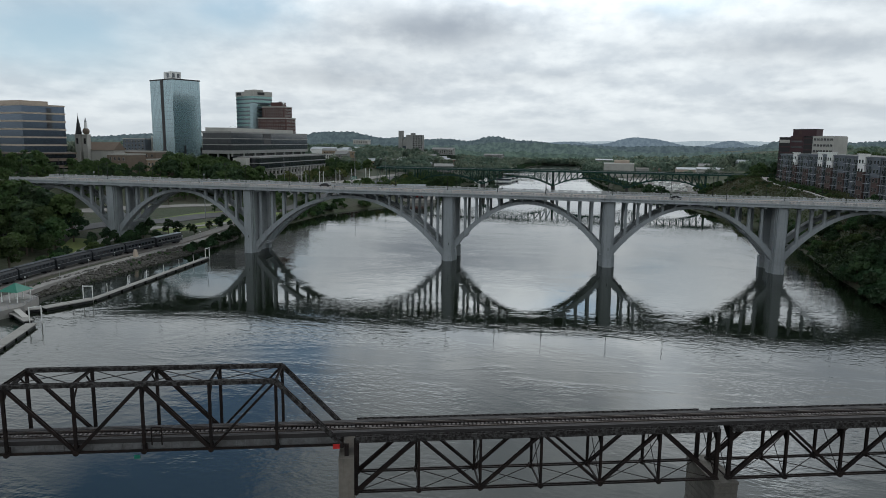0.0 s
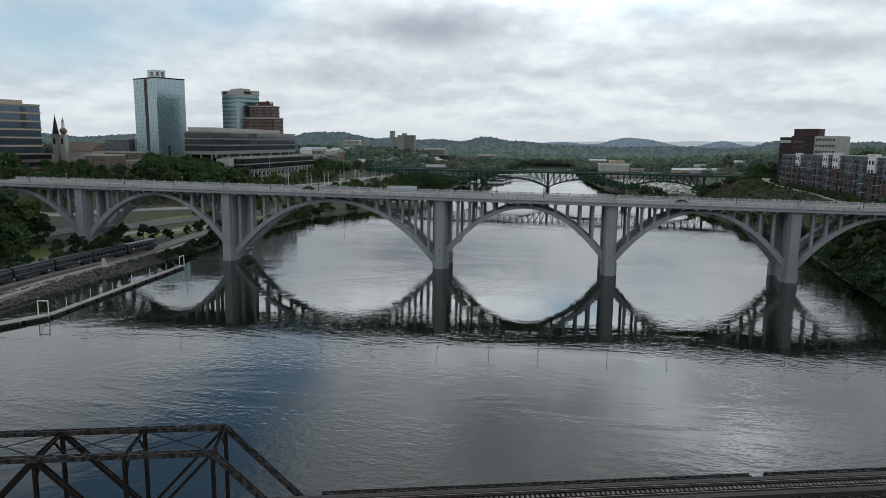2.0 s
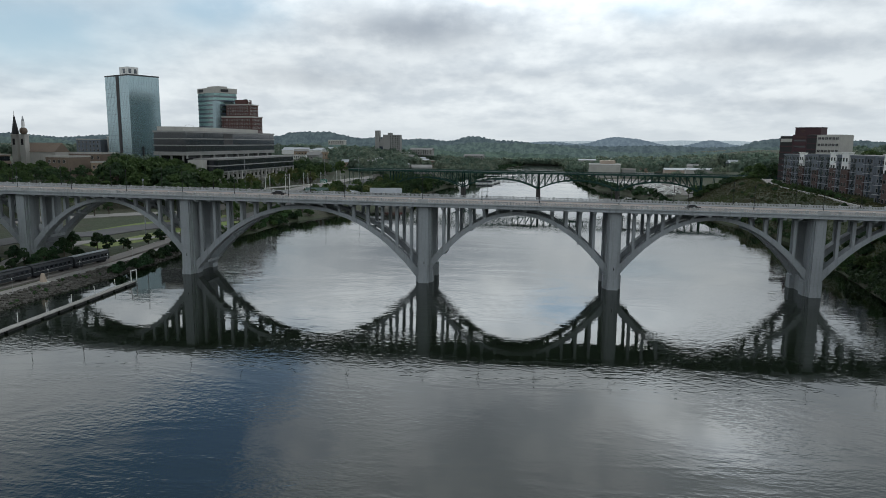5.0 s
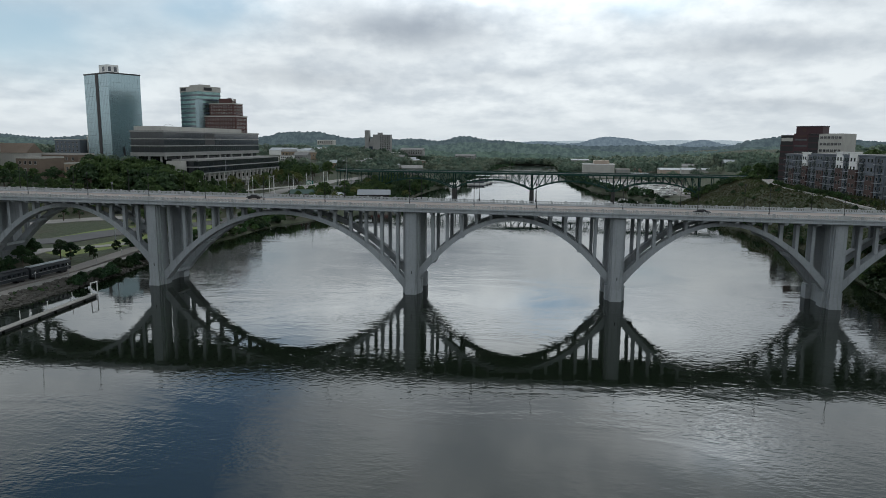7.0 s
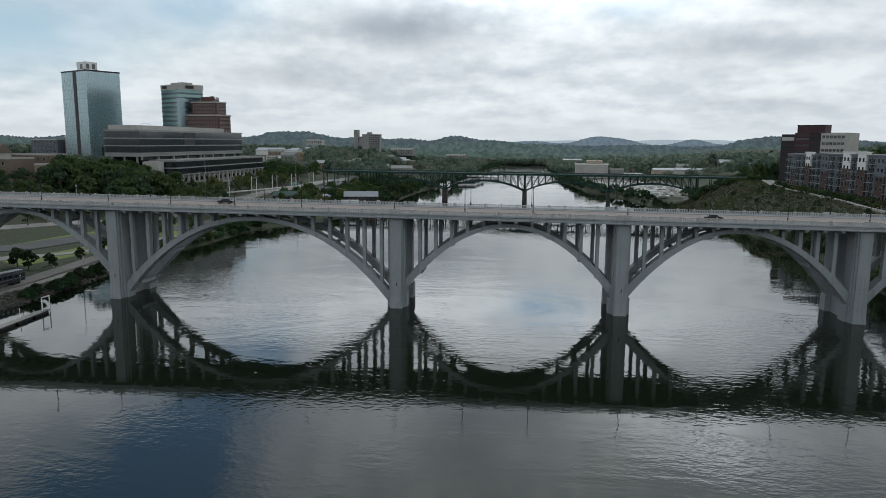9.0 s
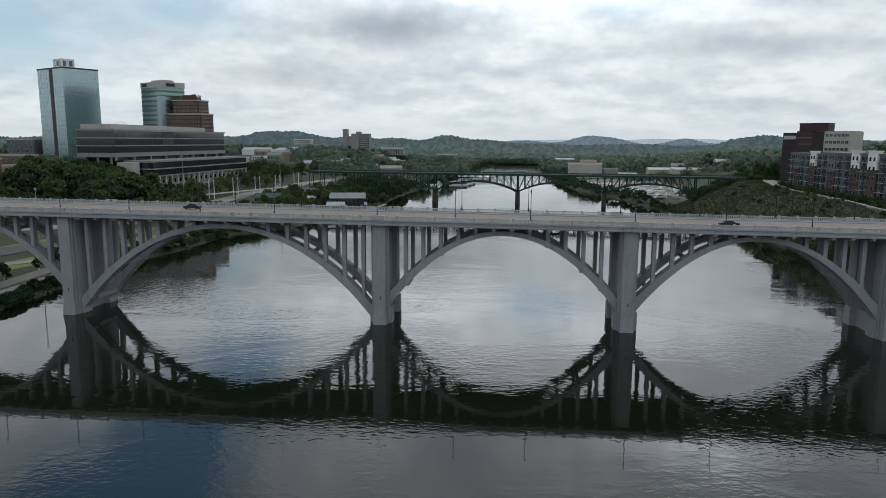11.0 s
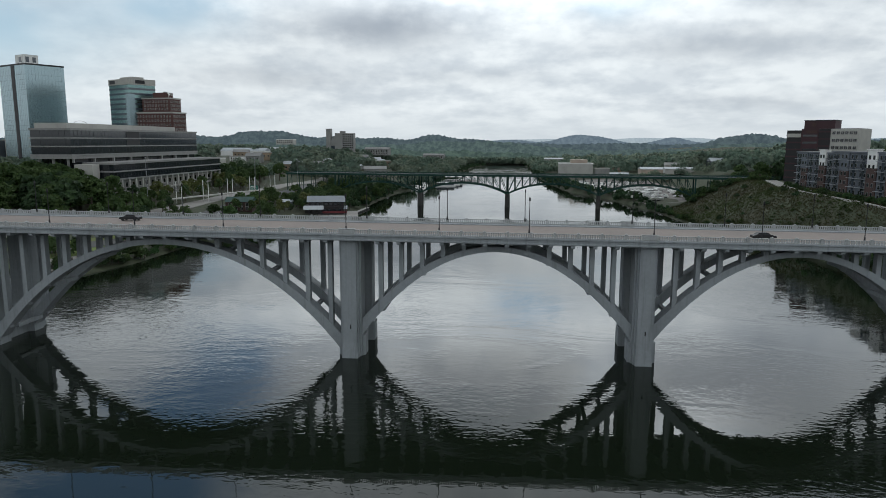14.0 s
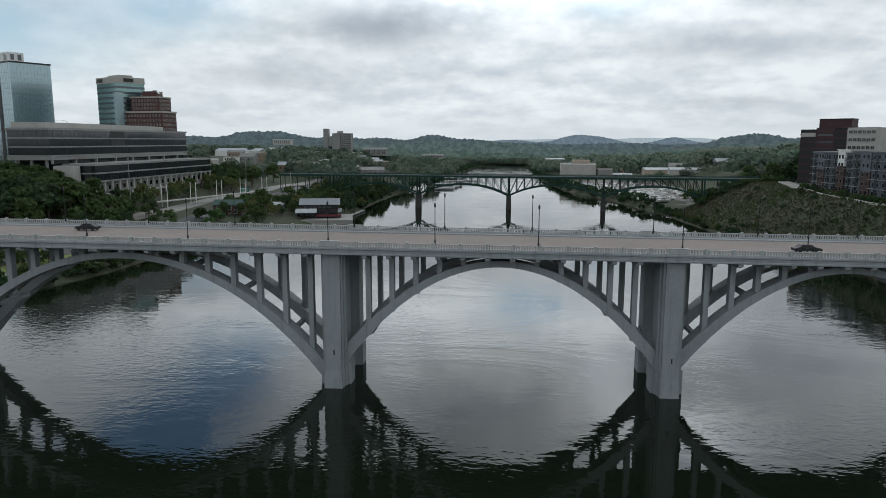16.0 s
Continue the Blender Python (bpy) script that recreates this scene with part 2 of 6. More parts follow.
M["maroon"] = material("maroon cladding", (0.042, 0.012, 0.017), 0.6, big=0.3, fine=0.15, s_big=0.15)
M["roof"] = material("flat roof gravel", (0.24, 0.24, 0.235), 0.95, big=0.5, fine=0.2, s_big=0.08)
M["tin"] = material("pale metal roof", (0.36, 0.39, 0.41), 0.6, 0.1, big=0.3, fine=0.1)
M["navy"] = material("dark coach paint", (0.014, 0.018, 0.023), 0.6, 0.0, big=0.3, fine=0.2)
M["dock"] = material("grey dock planks", (0.30, 0.29, 0.27), 0.9, big=0.4, fine=0.3, s_fine=3)
M["leaf_a"] = leafy("oak leaves", (0.044, 0.088, 0.029), (0.072, 0.12, 0.039), 0.35)
M["leaf_b"] = leafy("maple leaves", (0.027, 0.058, 0.026), (0.046, 0.088, 0.033), 0.3)
M["leaf_c"] = leafy("light willow leaves", (0.10, 0.13, 0.042), (0.12, 0.14, 0.05))
# far leaves lightened and blued, so the colour carries the haze
M["leaf_hazy"] = leafy("haze-tinted distant woods", (0.115, 0.17, 0.135), (0.21, 0.25, 0.18), 0.6, 0.03)
M["leaf_dry"] = leafy("rough dry grass", (0.050, 0.076, 0.024), (0.072, 0.064, 0.034), 0.5, 0.035)


def glass(name, col, rough=0.08, spec=0.8, wavy=0.02, metal=0.0):
    """Window glass of a building seen from outside: dark behind, mirror-like in front."""
    mat = bpy.data.materials.new(name)
    mat.use_nodes = True
    k = Net(mat.node_tree)
    b = mat.node_tree.nodes["Principled BSDF"]
    pos = k.n("ShaderNodeNewGeometry").outputs["Position"]
    rnd = k.n("ShaderNodeObjectInfo").outputs["Random"]
    k.put(b.inputs["Base Color"], k.mix(k.m("MULTIPLY", rnd, 0.6), col, tuple(v * 0.55 for v in col)))
    b.inputs["Roughness"].default_value, b.inputs["Specular IOR Level"].default_value, b.inputs["Metallic"].default_value = rough, spec, metal
    bp = k.n("ShaderNodeBump")
    bp.inputs["Strength"].default_value, bp.inputs["Distance"].default_value = wavy, 0.5
    k.put(bp.inputs["Height"], k.noise(pos, 0.12, 2, 0.5))
    k.put(b.inputs["Normal"], bp.outputs[0])
    return mat


M["glass"] = glass("dark window glass", (0.018, 0.022, 0.028))
M["glass_blue"] = glass("blue mirror glass", (0.33, 0.43, 0.46), 0.22, 0.8, 0.015, 0.85)
M["glass_green"] = glass("green mirror glass", (0.26, 0.40, 0.39), 0.2, 0.8, 0.015, 0.85)
M["pierconc"] = material("stained pier concrete", (0.20, 0.18, 0.155), 0.9, big=0.5, fine=0.3, s_big=0.3, s_fine=2.0, streaks=0.5)
M["girder"] = material("grey girder paint", (0.17, 0.172, 0.175), 0.7, 0.1, big=0.6, fine=0.4, s_big=0.8, s_fine=4, col2=(0.07, 0.06, 0.056))
M["slateroof"] = material("grey-blue metal roof", (0.16, 0.185, 0.21), 0.6, 0.1, big=0.3, fine=0.15)
M["oldstone"] = material("dark pier masonry", (0.06, 0.058, 0.055), 0.9, big=0.6, fine=0.4, s_big=0.3, s_fine=2.5, bump=0.8, bump_d=0.15, streaks=0.4)
M["darkwood"] = material("dark stained boards", (0.032, 0.028, 0.028), 0.8, big=0.4, fine=0.25, s_big=0.2, s_fine=2)
M["glass_steel"] = glass("steel-blue window bands", (0.10, 0.13, 0.17), 0.15, 0.8, 0.015, 0.85)
M["glass_slate"] = glass("slate window bands", (0.05, 0.065, 0.085), 0.12, 0.8)

# river water: still lanes and rippled patches
wm = bpy.data.materials.new("river water")
wm.use_nodes = True
k = Net(wm.node_tree)
b = wm.node_tree.nodes["Principled BSDF"]
b.inputs["Base Color"].default_value = (0.007, 0.011, 0.006, 1)
b.inputs["Roughness"].default_value, b.inputs["IOR"].default_value = 0.015, 1.38
pos = k.n("ShaderNodeNewGeometry").outputs["Position"]
mp = k.n("ShaderNodeMapping")
k.put(mp.inputs[0], pos)
mp.inputs["Rotation"].default_value = (0, 0, radians(8))
mp.inputs["Scale"].default_value = (0.58, 1.0, 1.0)
patch = k.ramp(k.noise(mp.outputs[0], 0.03, 4, 0.6, 0.8), 0.40, 0.62, 0.22, 1.6)
ysep = k.n("ShaderNodeSeparateXYZ")
k.put(ysep.inputs[0], pos)
patch = k.m("MULTIPLY", patch, k.m("MULTIPLY", k.ramp(ysep.outputs[1], -150.0, -95.0, 1.0, 0.6), k.m("ADD", k.ramp(ysep.outputs[1], 20.0, 170.0, 1.0, 0.5), k.ramp(ysep.outputs[1], 450.0, 850.0, 0.0, 2.0))))
rip = k.noise(mp.outputs[0], 0.55, 1, 0.5, 0.3)
rip2 = k.noise(mp.outputs[0], 1.2, 1, 0.5, 0.2)
rip3 = k.noise(mp.outputs[0], 2.4, 1, 0.5, 0.2)
swell = k.noise(mp.outputs[0], 0.16, 2, 0.5)
hgt = k.m("ADD", k.m("MULTIPLY", k.m("ADD", k.m("ADD", k.m("MULTIPLY", rip, 0.036), k.m("MULTIPLY", rip2, 0.028)), k.m("MULTIPLY", rip3, 0.008)), patch), k.m("MULTIPLY", swell, k.ramp(ysep.outputs[1], 20.0, 220.0, 0.006, 0.003)))
bp = k.n("ShaderNodeBump")
bp.inputs["Strength"].default_value, bp.inputs["Distance"].default_value = 1.0, 1.0
k.put(bp.inputs["Height"], hgt)
k.put(b.inputs["Normal"], bp.outputs[0])
M["water"] = wm


# ---- building blocks ----
def V(*a):
    return Vector(a)


def box(bm, x0, x1, y0, y1, z0, z1, m=None):
    """A box into bm, through the matrix m if given."""
    vs = [Vector((x, y, z)) for z in (z0, z1) for y in (y0, y1) for x in (x0, x1)]
    vs = [bm.verts.new(m @ v if m else v) for v in vs]
    for f in ((0, 2, 3, 1), (4, 5, 7, 6), (0, 1, 5, 4), (2, 6, 7, 3), (0, 4, 6, 2), (1, 3, 7, 5)):
        bm.faces.new([vs[i] for i in f])
    return bm


def beam(bm, a, c, wd, ht):
    """A straight bar from a to c, wd across and ht deep."""
    a, c = Vector(a), Vector(c)
    d = c - a
    q = d.to_track_quat("X", "Z")
    m = Matrix.Translation(a) @ q.to_matrix().to_4x4()
    return box(bm, 0, d.length, -wd / 2, wd / 2, -ht / 2, ht / 2, m)


def tube(bm, a, c, r0, r1=None, n=8):
    """A tapered round bar with closed ends."""
    a, c = Vector(a), Vector(c)
    q = (c - a).to_track_quat("Z", "Y")
    r1 = r0 if r1 is None else r1
    rings = []
    for p, r in ((a, r0), (c, r1)):
        rings.append([bm.verts.new(p + q @ Vector((r * math.cos(2 * math.pi * i / n), r * math.sin(2 * math.pi * i / n), 0))) for i in range(n)])
    for i in range(n):
        bm.faces.new((rings[0][i], rings[0][(i + 1) % n], rings[1][(i + 1) % n], rings[1][i]))
    bm.faces.new(rings[0][::-1])
    bm.faces.new(rings[1])
    return bm


def prism(bm, outline, z0, z1, m=None):
    """An upright prism over a plan outline (counter-clockwise)."""
    lo = [bm.verts.new(m @ Vector((x, y, z0)) if m else Vector((x, y, z0))) for x, y in outline]
    hi = [bm.verts.new(m @ Vector((x, y, z1)) if m else Vector((x, y, z1))) for x, y in outline]
    n = len(outline)
    for i in range(n):
        bm.faces.new((lo[i], lo[(i + 1) % n], hi[(i + 1) % n], hi[i]))
    bm.faces.new(hi)
    bm.faces.new(lo[::-1])
    return bm


def mesh_of(name, bm, mat, bevel=0.0):
    if bevel:
        bmesh.ops.bevel(bm, geom=list(bm.edges), offset=bevel, segments=1, affect="EDGES")
    me = bpy.data.meshes.new(name)
    bm.to_mesh(me)
    bm.free()
    for one in (mat if isinstance(mat, (list, tuple)) else [mat]):
        me.materials.append(one)
    return me


def part(name, bm, mat, parent, label="", kind=""):
    """One mesh under a thing or a part. bm: a bmesh, or a mesh that is shared."""
    me = bm if isinstance(bm, bpy.types.Mesh) else mesh_of(name, bm, mat)
    ob = new(name, me)
    ob.parent = parent
    return tagged(ob, label, "", "", kind)


def thing(name, label, category, at=(0, 0, 0), turn=0.0, group="", kind=""):
    ob = new(name)
    ob.empty_display_size = 0.1
    ob.matrix_basis = pose(*at, 0, 0, turn)
    return tagged(ob, label, category, group, kind)


def single(name, bm, mat, label, category, group="", kind="", bevel=0.0):
    me = bm if isinstance(bm, bpy.types.Mesh) else mesh_of(name, bm, mat, bevel)
    return tagged(new(name, me), label, category, group, kind)


BM = bmesh.new


# ---- terrain and river ----
def smooth(a, b, v):
    t = np.clip((v - a) / (b - a), 0, 1)
    return t * t * (3 - 2 * t)


SHORE_L = np.array([(-900, -70), (-130, -93), (-85, -105), (-20, -103), (10, -102), (35, -104), (60, -114), (78, -107), (100, -102), (150, -100), (190, -86),
                    (240, -68), (315, -59), (400, -58), (472, -54), (531, -42), (600, -30), (800, -26), (1000, -14), (1110, 0), (1145, 42)], float)
SHORE_R = np.array([(-900, 150), (-47, 134), (0, 138), (60, 147), (105, 153), (145, 153), (180, 148), (215, 140), (244, 133.5), (313, 130), (404, 116), (488, 93), (615, 82),
                    (800, 78), (1000, 84), (1110, 80), (1145, 42)], float)


def waves(x, y):
    """A gentle roll of the land, -1 to 1."""
    return 0.5 * np.sin(x * 0.013 + 1.3) * np.cos(y * 0.011 + 0.4) + 0.3 * np.sin(x * 0.031 + y * 0.023) + 0.2 * np.cos(x * 0.007 - y * 0.045 + 2)


def land(x, y):
    """Height of the ground over the water level."""
    x, y = np.asarray(x, float), np.asarray(y, float)
    xl, xr = np.interp(y, SHORE_L[:, 0], SHORE_L[:, 1]), np.interp(y, SHORE_R[:, 0], SHORE_R[:, 1])
    dl, dr = xl - x, x - xr                     # how far inland, on either side
    wet = np.minimum(-dl, -dr)
    # left bank: a rock bank, a level with path and rails, then a slope up to the town
    near_l = np.interp(dl, [0, 6, 30, 60, 85, 130, 200, 300], [0, 1.9, 2.4, 5.6, 7.5, 19, 25, 29])
    town_l = np.interp(dl, [0, 6, 50, 105, 160, 260], [0, 2.5, 8, 13, 20, 26])
    mix_l = smooth(150, 215, y)
    fill = smooth(84, 96, dl) * smooth(-10, -2, y) * smooth(32, 24, y) * np.maximum(0, 25.5 - near_l)      # bridge approach
    left = (near_l * (1 - mix_l) + town_l * mix_l) * smooth(1220, 850, y) + fill + 0.4 * waves(x * 4, y * 4) * smooth(30, 70, dl)
    # right bank: steep grass slope, level yard beyond the far bridge
    yard = smooth(310, 345, y) * smooth(700, 620, y)
    bend = smooth(220, 285, y)
    crest = np.interp(y, [-60, 40, 90, 137, 173, 214, 264], [190, 182, 176, 176, 178, 182, 188]) - xr
    steep = smooth(0, 1, (dr + 4 - 8 * bend) / (np.maximum(crest, 20) * (1 - bend) + 54 * bend)) * (19.5 - 3 * smooth(40, -60, y)) * (1 - np.maximum(yard, 0.85 * smooth(560, 640, y))) + yard * 2.5 * smooth(0, 8, dr) + yard * smooth(95, 170, dr) * 14
    right = 1.2 * smooth(0, 4, dr) + steep + smooth(60, 320, dr) * 14 * (1 - 0.6 * np.maximum(yard, smooth(560, 640, y))) + 0.7 * waves(x * 3, y * 3) * smooth(6, 30, dr)
    bank = np.where(dl > 0, left, np.where(dr > 0, right, 0))
    h = np.where(y > 1135, 3 + 0 * x, bank)
    h = np.where((wet > 0) & (y <= 1135), -np.minimum(wet * 0.5, 4) - 0.15, h)
    # wooded hills beyond
    hills = smooth(1150, 1600, y) * 8
    side = smooth(300, 620, x) * smooth(-400, 100, y) * (20 + 8 * waves(x * 0.5, y * 0.5)) + smooth(-450, -900, x) * smooth(-400, 500, y) * 10
    return h + np.where(wet > 0, 0, hills + side)


def axis(lo, hi, fine, far):
    """Grid lines: even between lo and hi, wider and wider beyond."""
    mid = list(np.arange(lo, hi + 0.1, fine))
    step, up_side, down_side = fine, [hi], [lo]
    while up_side[-1] < far:
        step *= 1.16
        up_side.append(up_side[-1] + step)
        down_side.append(down_side[-1] - step)
    return np.array(down_side[:0:-1] + mid + up_side[1:])


gx, gy = axis(-240, 280, 3.0, 4700), axis(-200, 460, 4.0, 4700)
GX, GY = np.meshgrid(gx, gy)
GZ = land(GX, GY)
nx, ny = len(gx), len(gy)
idx = np.arange(nx * ny).reshape(ny, nx)
quads = np.stack([idx[:-1, :-1], idx[:-1, 1:], idx[1:, 1:], idx[1:, :-1]], -1).reshape(-1, 4)
me = bpy.data.meshes.new("ground")
me.from_pydata(np.stack([GX, GY, GZ], -1).reshape(-1, 3).tolist(), [], quads.tolist())
me.materials.append(M["ground"])
me.polygons.foreach_set("use_smooth", [True] * len(me.polygons))
tagged(new("ground", me), "grassy river banks and rolling wooded land", "ground", kind="structure")

me = bpy.data.meshes.new("water")
me.from_pydata([(-1500, -1500, 0), (1500, -1500, 0), (1500, 1200, 0), (-1500, 1200, 0)], [], [(0, 1, 2, 3)])
me.materials.append(M["water"])
tagged(new("water", me), "calm dark river with rippled patches", "river", kind="structure")


def strip(name, pts, width, mat, label, category, lift=0.3, thick=0.9, level=None):
    """A road or path laid along a line of plan points, with thickness, over the ground."""
    P = np.array(pts, float)
    seg = np.r_[0, np.cumsum(np.hypot(*np.diff(P[:, :2], axis=0).T))]
    n = max(3, int(seg[-1] / 4))
    s = np.linspace(0, seg[-1], n)
    x, y = np.interp(s, seg, P[:, 0]), np.interp(s, seg, P[:, 1])
    for _ in range(3):
        x[1:-1], y[1:-1] = (x[:-2] + 2 * x[1:-1] + x[2:]) / 4, (y[:-2] + 2 * y[1:-1] + y[2:]) / 4
    tx, ty = np.gradient(x), np.gradient(y)
    ln = np.hypot(tx, ty)
    nxx, nyy = -ty / ln, tx / ln
    bm = BM()
    rows = []
    for i in range(n):
        zs = land(x[i] + nxx[i] * np.array([-.5, 0, .5]) * width, y[i] + nyy[i] * np.array([-.5, 0, .5]) * width)
        zc = zs + lift if level is None else np.full(3, float(np.interp(s[i], seg, np.array(level, float)))) + lift
        rows.append([bm.verts.new((x[i] + nxx[i] * o * width, y[i] + nyy[i] * o * width, float(z)))
                     for o, z in ((-.5, zc[0] - thick), (-.5, zc[0]), (0, max(zc[1], (zc[0] + zc[2]) / 2)), (.5, zc[2]), (.5, zc[2] - thick))])
    for a, c in zip(rows, rows[1:]):
        for j in range(4):
            bm.faces.new((a[j], a[j + 1], c[j + 1], c[j]))
    bm.faces.new(rows[0][::-1])
    bm.faces.new(rows[-1])
    bmesh.ops.recalc_face_normals(bm, faces=bm.faces)
    return single(name, bm, mat, label, category, kind="structure")


# ---- the concrete arch bridge ----
GRADE = -0.0084
PIERS = [-141.5, -81.2, -0.1, 59.5, 118.9, 178.5]
X0, X1 = -187.0, 240.0
Y_NEAR, Y_FAR = -1.2, 22.4                          # outer faces of the railings


def rail_top(x):
    return 27.08 + GRADE * x


def sheared(bm):
    """Lay what was built flat, with z counted from the top of the railing, on the bridge's grade."""
    for v in bm.verts:
        v.co.z += rail_top(v.co.x)
    return bm


arch_bridge = thing("arch_bridge", "grey concrete open-spandrel arch bridge across the river", "bridge")
bm = BM()
xs = np.linspace(X0, X1, 40)
for a, c in zip(xs, xs[1:]):
    box(bm, a, c, Y_NEAR + 0.5, Y_FAR - 0.5, -2.25, -1.26)
bmesh.ops.remove_doubles(bm, verts=bm.verts, dist=0.001)
part("deck_slab", sheared(bm), M["concrete"], arch_bridge)
bm = BM()
box(bm, X0, X1, 1.4, Y_FAR - 2.6, -1.25, -1.2)
part("roadway", sheared(bm), M["deck"], arch_bridge, "pale tan worn concrete roadway")
for y0, y1 in ((Y_NEAR + 0.45, 1.4), (Y_FAR - 2.6, Y_FAR - 0.45)):
    bm = BM()
    box(bm, X0, X1, y0, y1, -1.25, -1.02)
    part("sidewalk", sheared(bm), M["concrete"], arch_bridge)
for yc, s in ((Y_NEAR, 1), (Y_FAR, -1)):
    bm = BM()
    prof = [(0.05, -2.35), (0.55, -2.35), (0.55, -1.0), (0.5, -0.98), (0.08, -0.98), (-0.12, -1.1), (-0.12, -1.35), (0.05, -1.45), (0.05, -1.95), (-0.05, -2.05), (-0.05, -2.3)]
    for x in (X0, X1):
        for p in prof:
            bm.verts.new((x, yc + s * p[0], p[1]))
    bm.verts.ensure_lookup_table()
    n = len(prof)
    for i in range(n):
        bm.faces.new([bm.verts[j] for j in (i, (i + 1) % n, n + (i + 1) % n, n + i)])
    bmesh.ops.recalc_face_normals(bm, faces=bm.faces)
    part("fascia", sheared(bm), M["concrete"], arch_bridge, "moulded concrete edge beam")

# railing: a panel with turned balusters between two posts
bm = BM()
L = 4.02
box(bm, 0, L, -0.17, 0.17, -1.0, -0.82)
box(bm, 0, L, -0.16, 0.16, -0.22, -0.06)
for i in range(9):
    xc = L * (i + 0.5) / 9
    box(bm, xc - 0.11, xc + 0.11, -0.1, 0.1, -0.82, -0.22)
panel_me = mesh_of("railing_panel", bm, M["rail"])
bm = BM()
box(bm, -0.22, 0.22, -0.22, 0.22, -1.0, 0.0)
box(bm, -0.27, 0.27, -0.27, 0.27, 0.0, 0.12)
bmesh.ops.create_cone(bm, cap_ends=True, segments=8, radius1=0.2, radius2=0.06, depth=0.14, matrix=Matrix.Translation((0, 0, 0.19)))
post_me = mesh_of("railing_post", bm, M["rail"])
bm = BM()
box(bm, -1.55, 1.55, -0.3, 0.3, -1.05, 0.02)
box(bm, -1.65, 1.65, -0.36, 0.36, 0.02, 0.14)
box(bm, -1.4, 1.4, -0.38, 0.38, -0.85, -0.2)
pil_me = mesh_of("railing_pilaster", bm, M["rail"])
tilt = math.degrees(math.atan(-GRADE))
for yc in (Y_NEAR + 0.25, Y_FAR - 0.25):
    marks = [X0] + PIERS + [X1]
    for a, c in zip(marks, marks[1:]):
        n = max(1, round((c - a) / 4.47))
        step = (c - a) / n
        for i in range(n):
            ob = part("railing_panel", panel_me, None, arch_bridge)
            x = a + i * step + 0.22
            ob.matrix_basis = pose(x, yc, rail_top(x), 0, tilt, 0) @ Matrix.Diagonal(((step - 0.44) / L, 1, 1, 1))
            if i:
                part("railing_post", post_me, None, arch_bridge).matrix_basis = pose(a + i * step, yc, rail_top(a + i * step))
    for x in PIERS:
        part("railing_pilaster", pil_me, None, arch_bridge).matrix_basis = pose(x, yc, rail_top(x), 0, tilt, 0)

# ribs: first pier, crown of the intrados, and its fall with the square and the fourth power of the distance from midspan
SPANS = [(-1, 24.3, 0.0218, 1.2e-6), (0, 23.8, 0.0218, 1.2e-6), (1, 22.9, 0.0128, 1.5e-6), (2, 22.35, 0.0225, 1.2e-6), (3, 22.25, 0.0225, 1.2e-6), (4, 22.0, 0.0225, 1.2e-6)]
RIBS = ((2.2, 5.4), (13.4, 16.6))
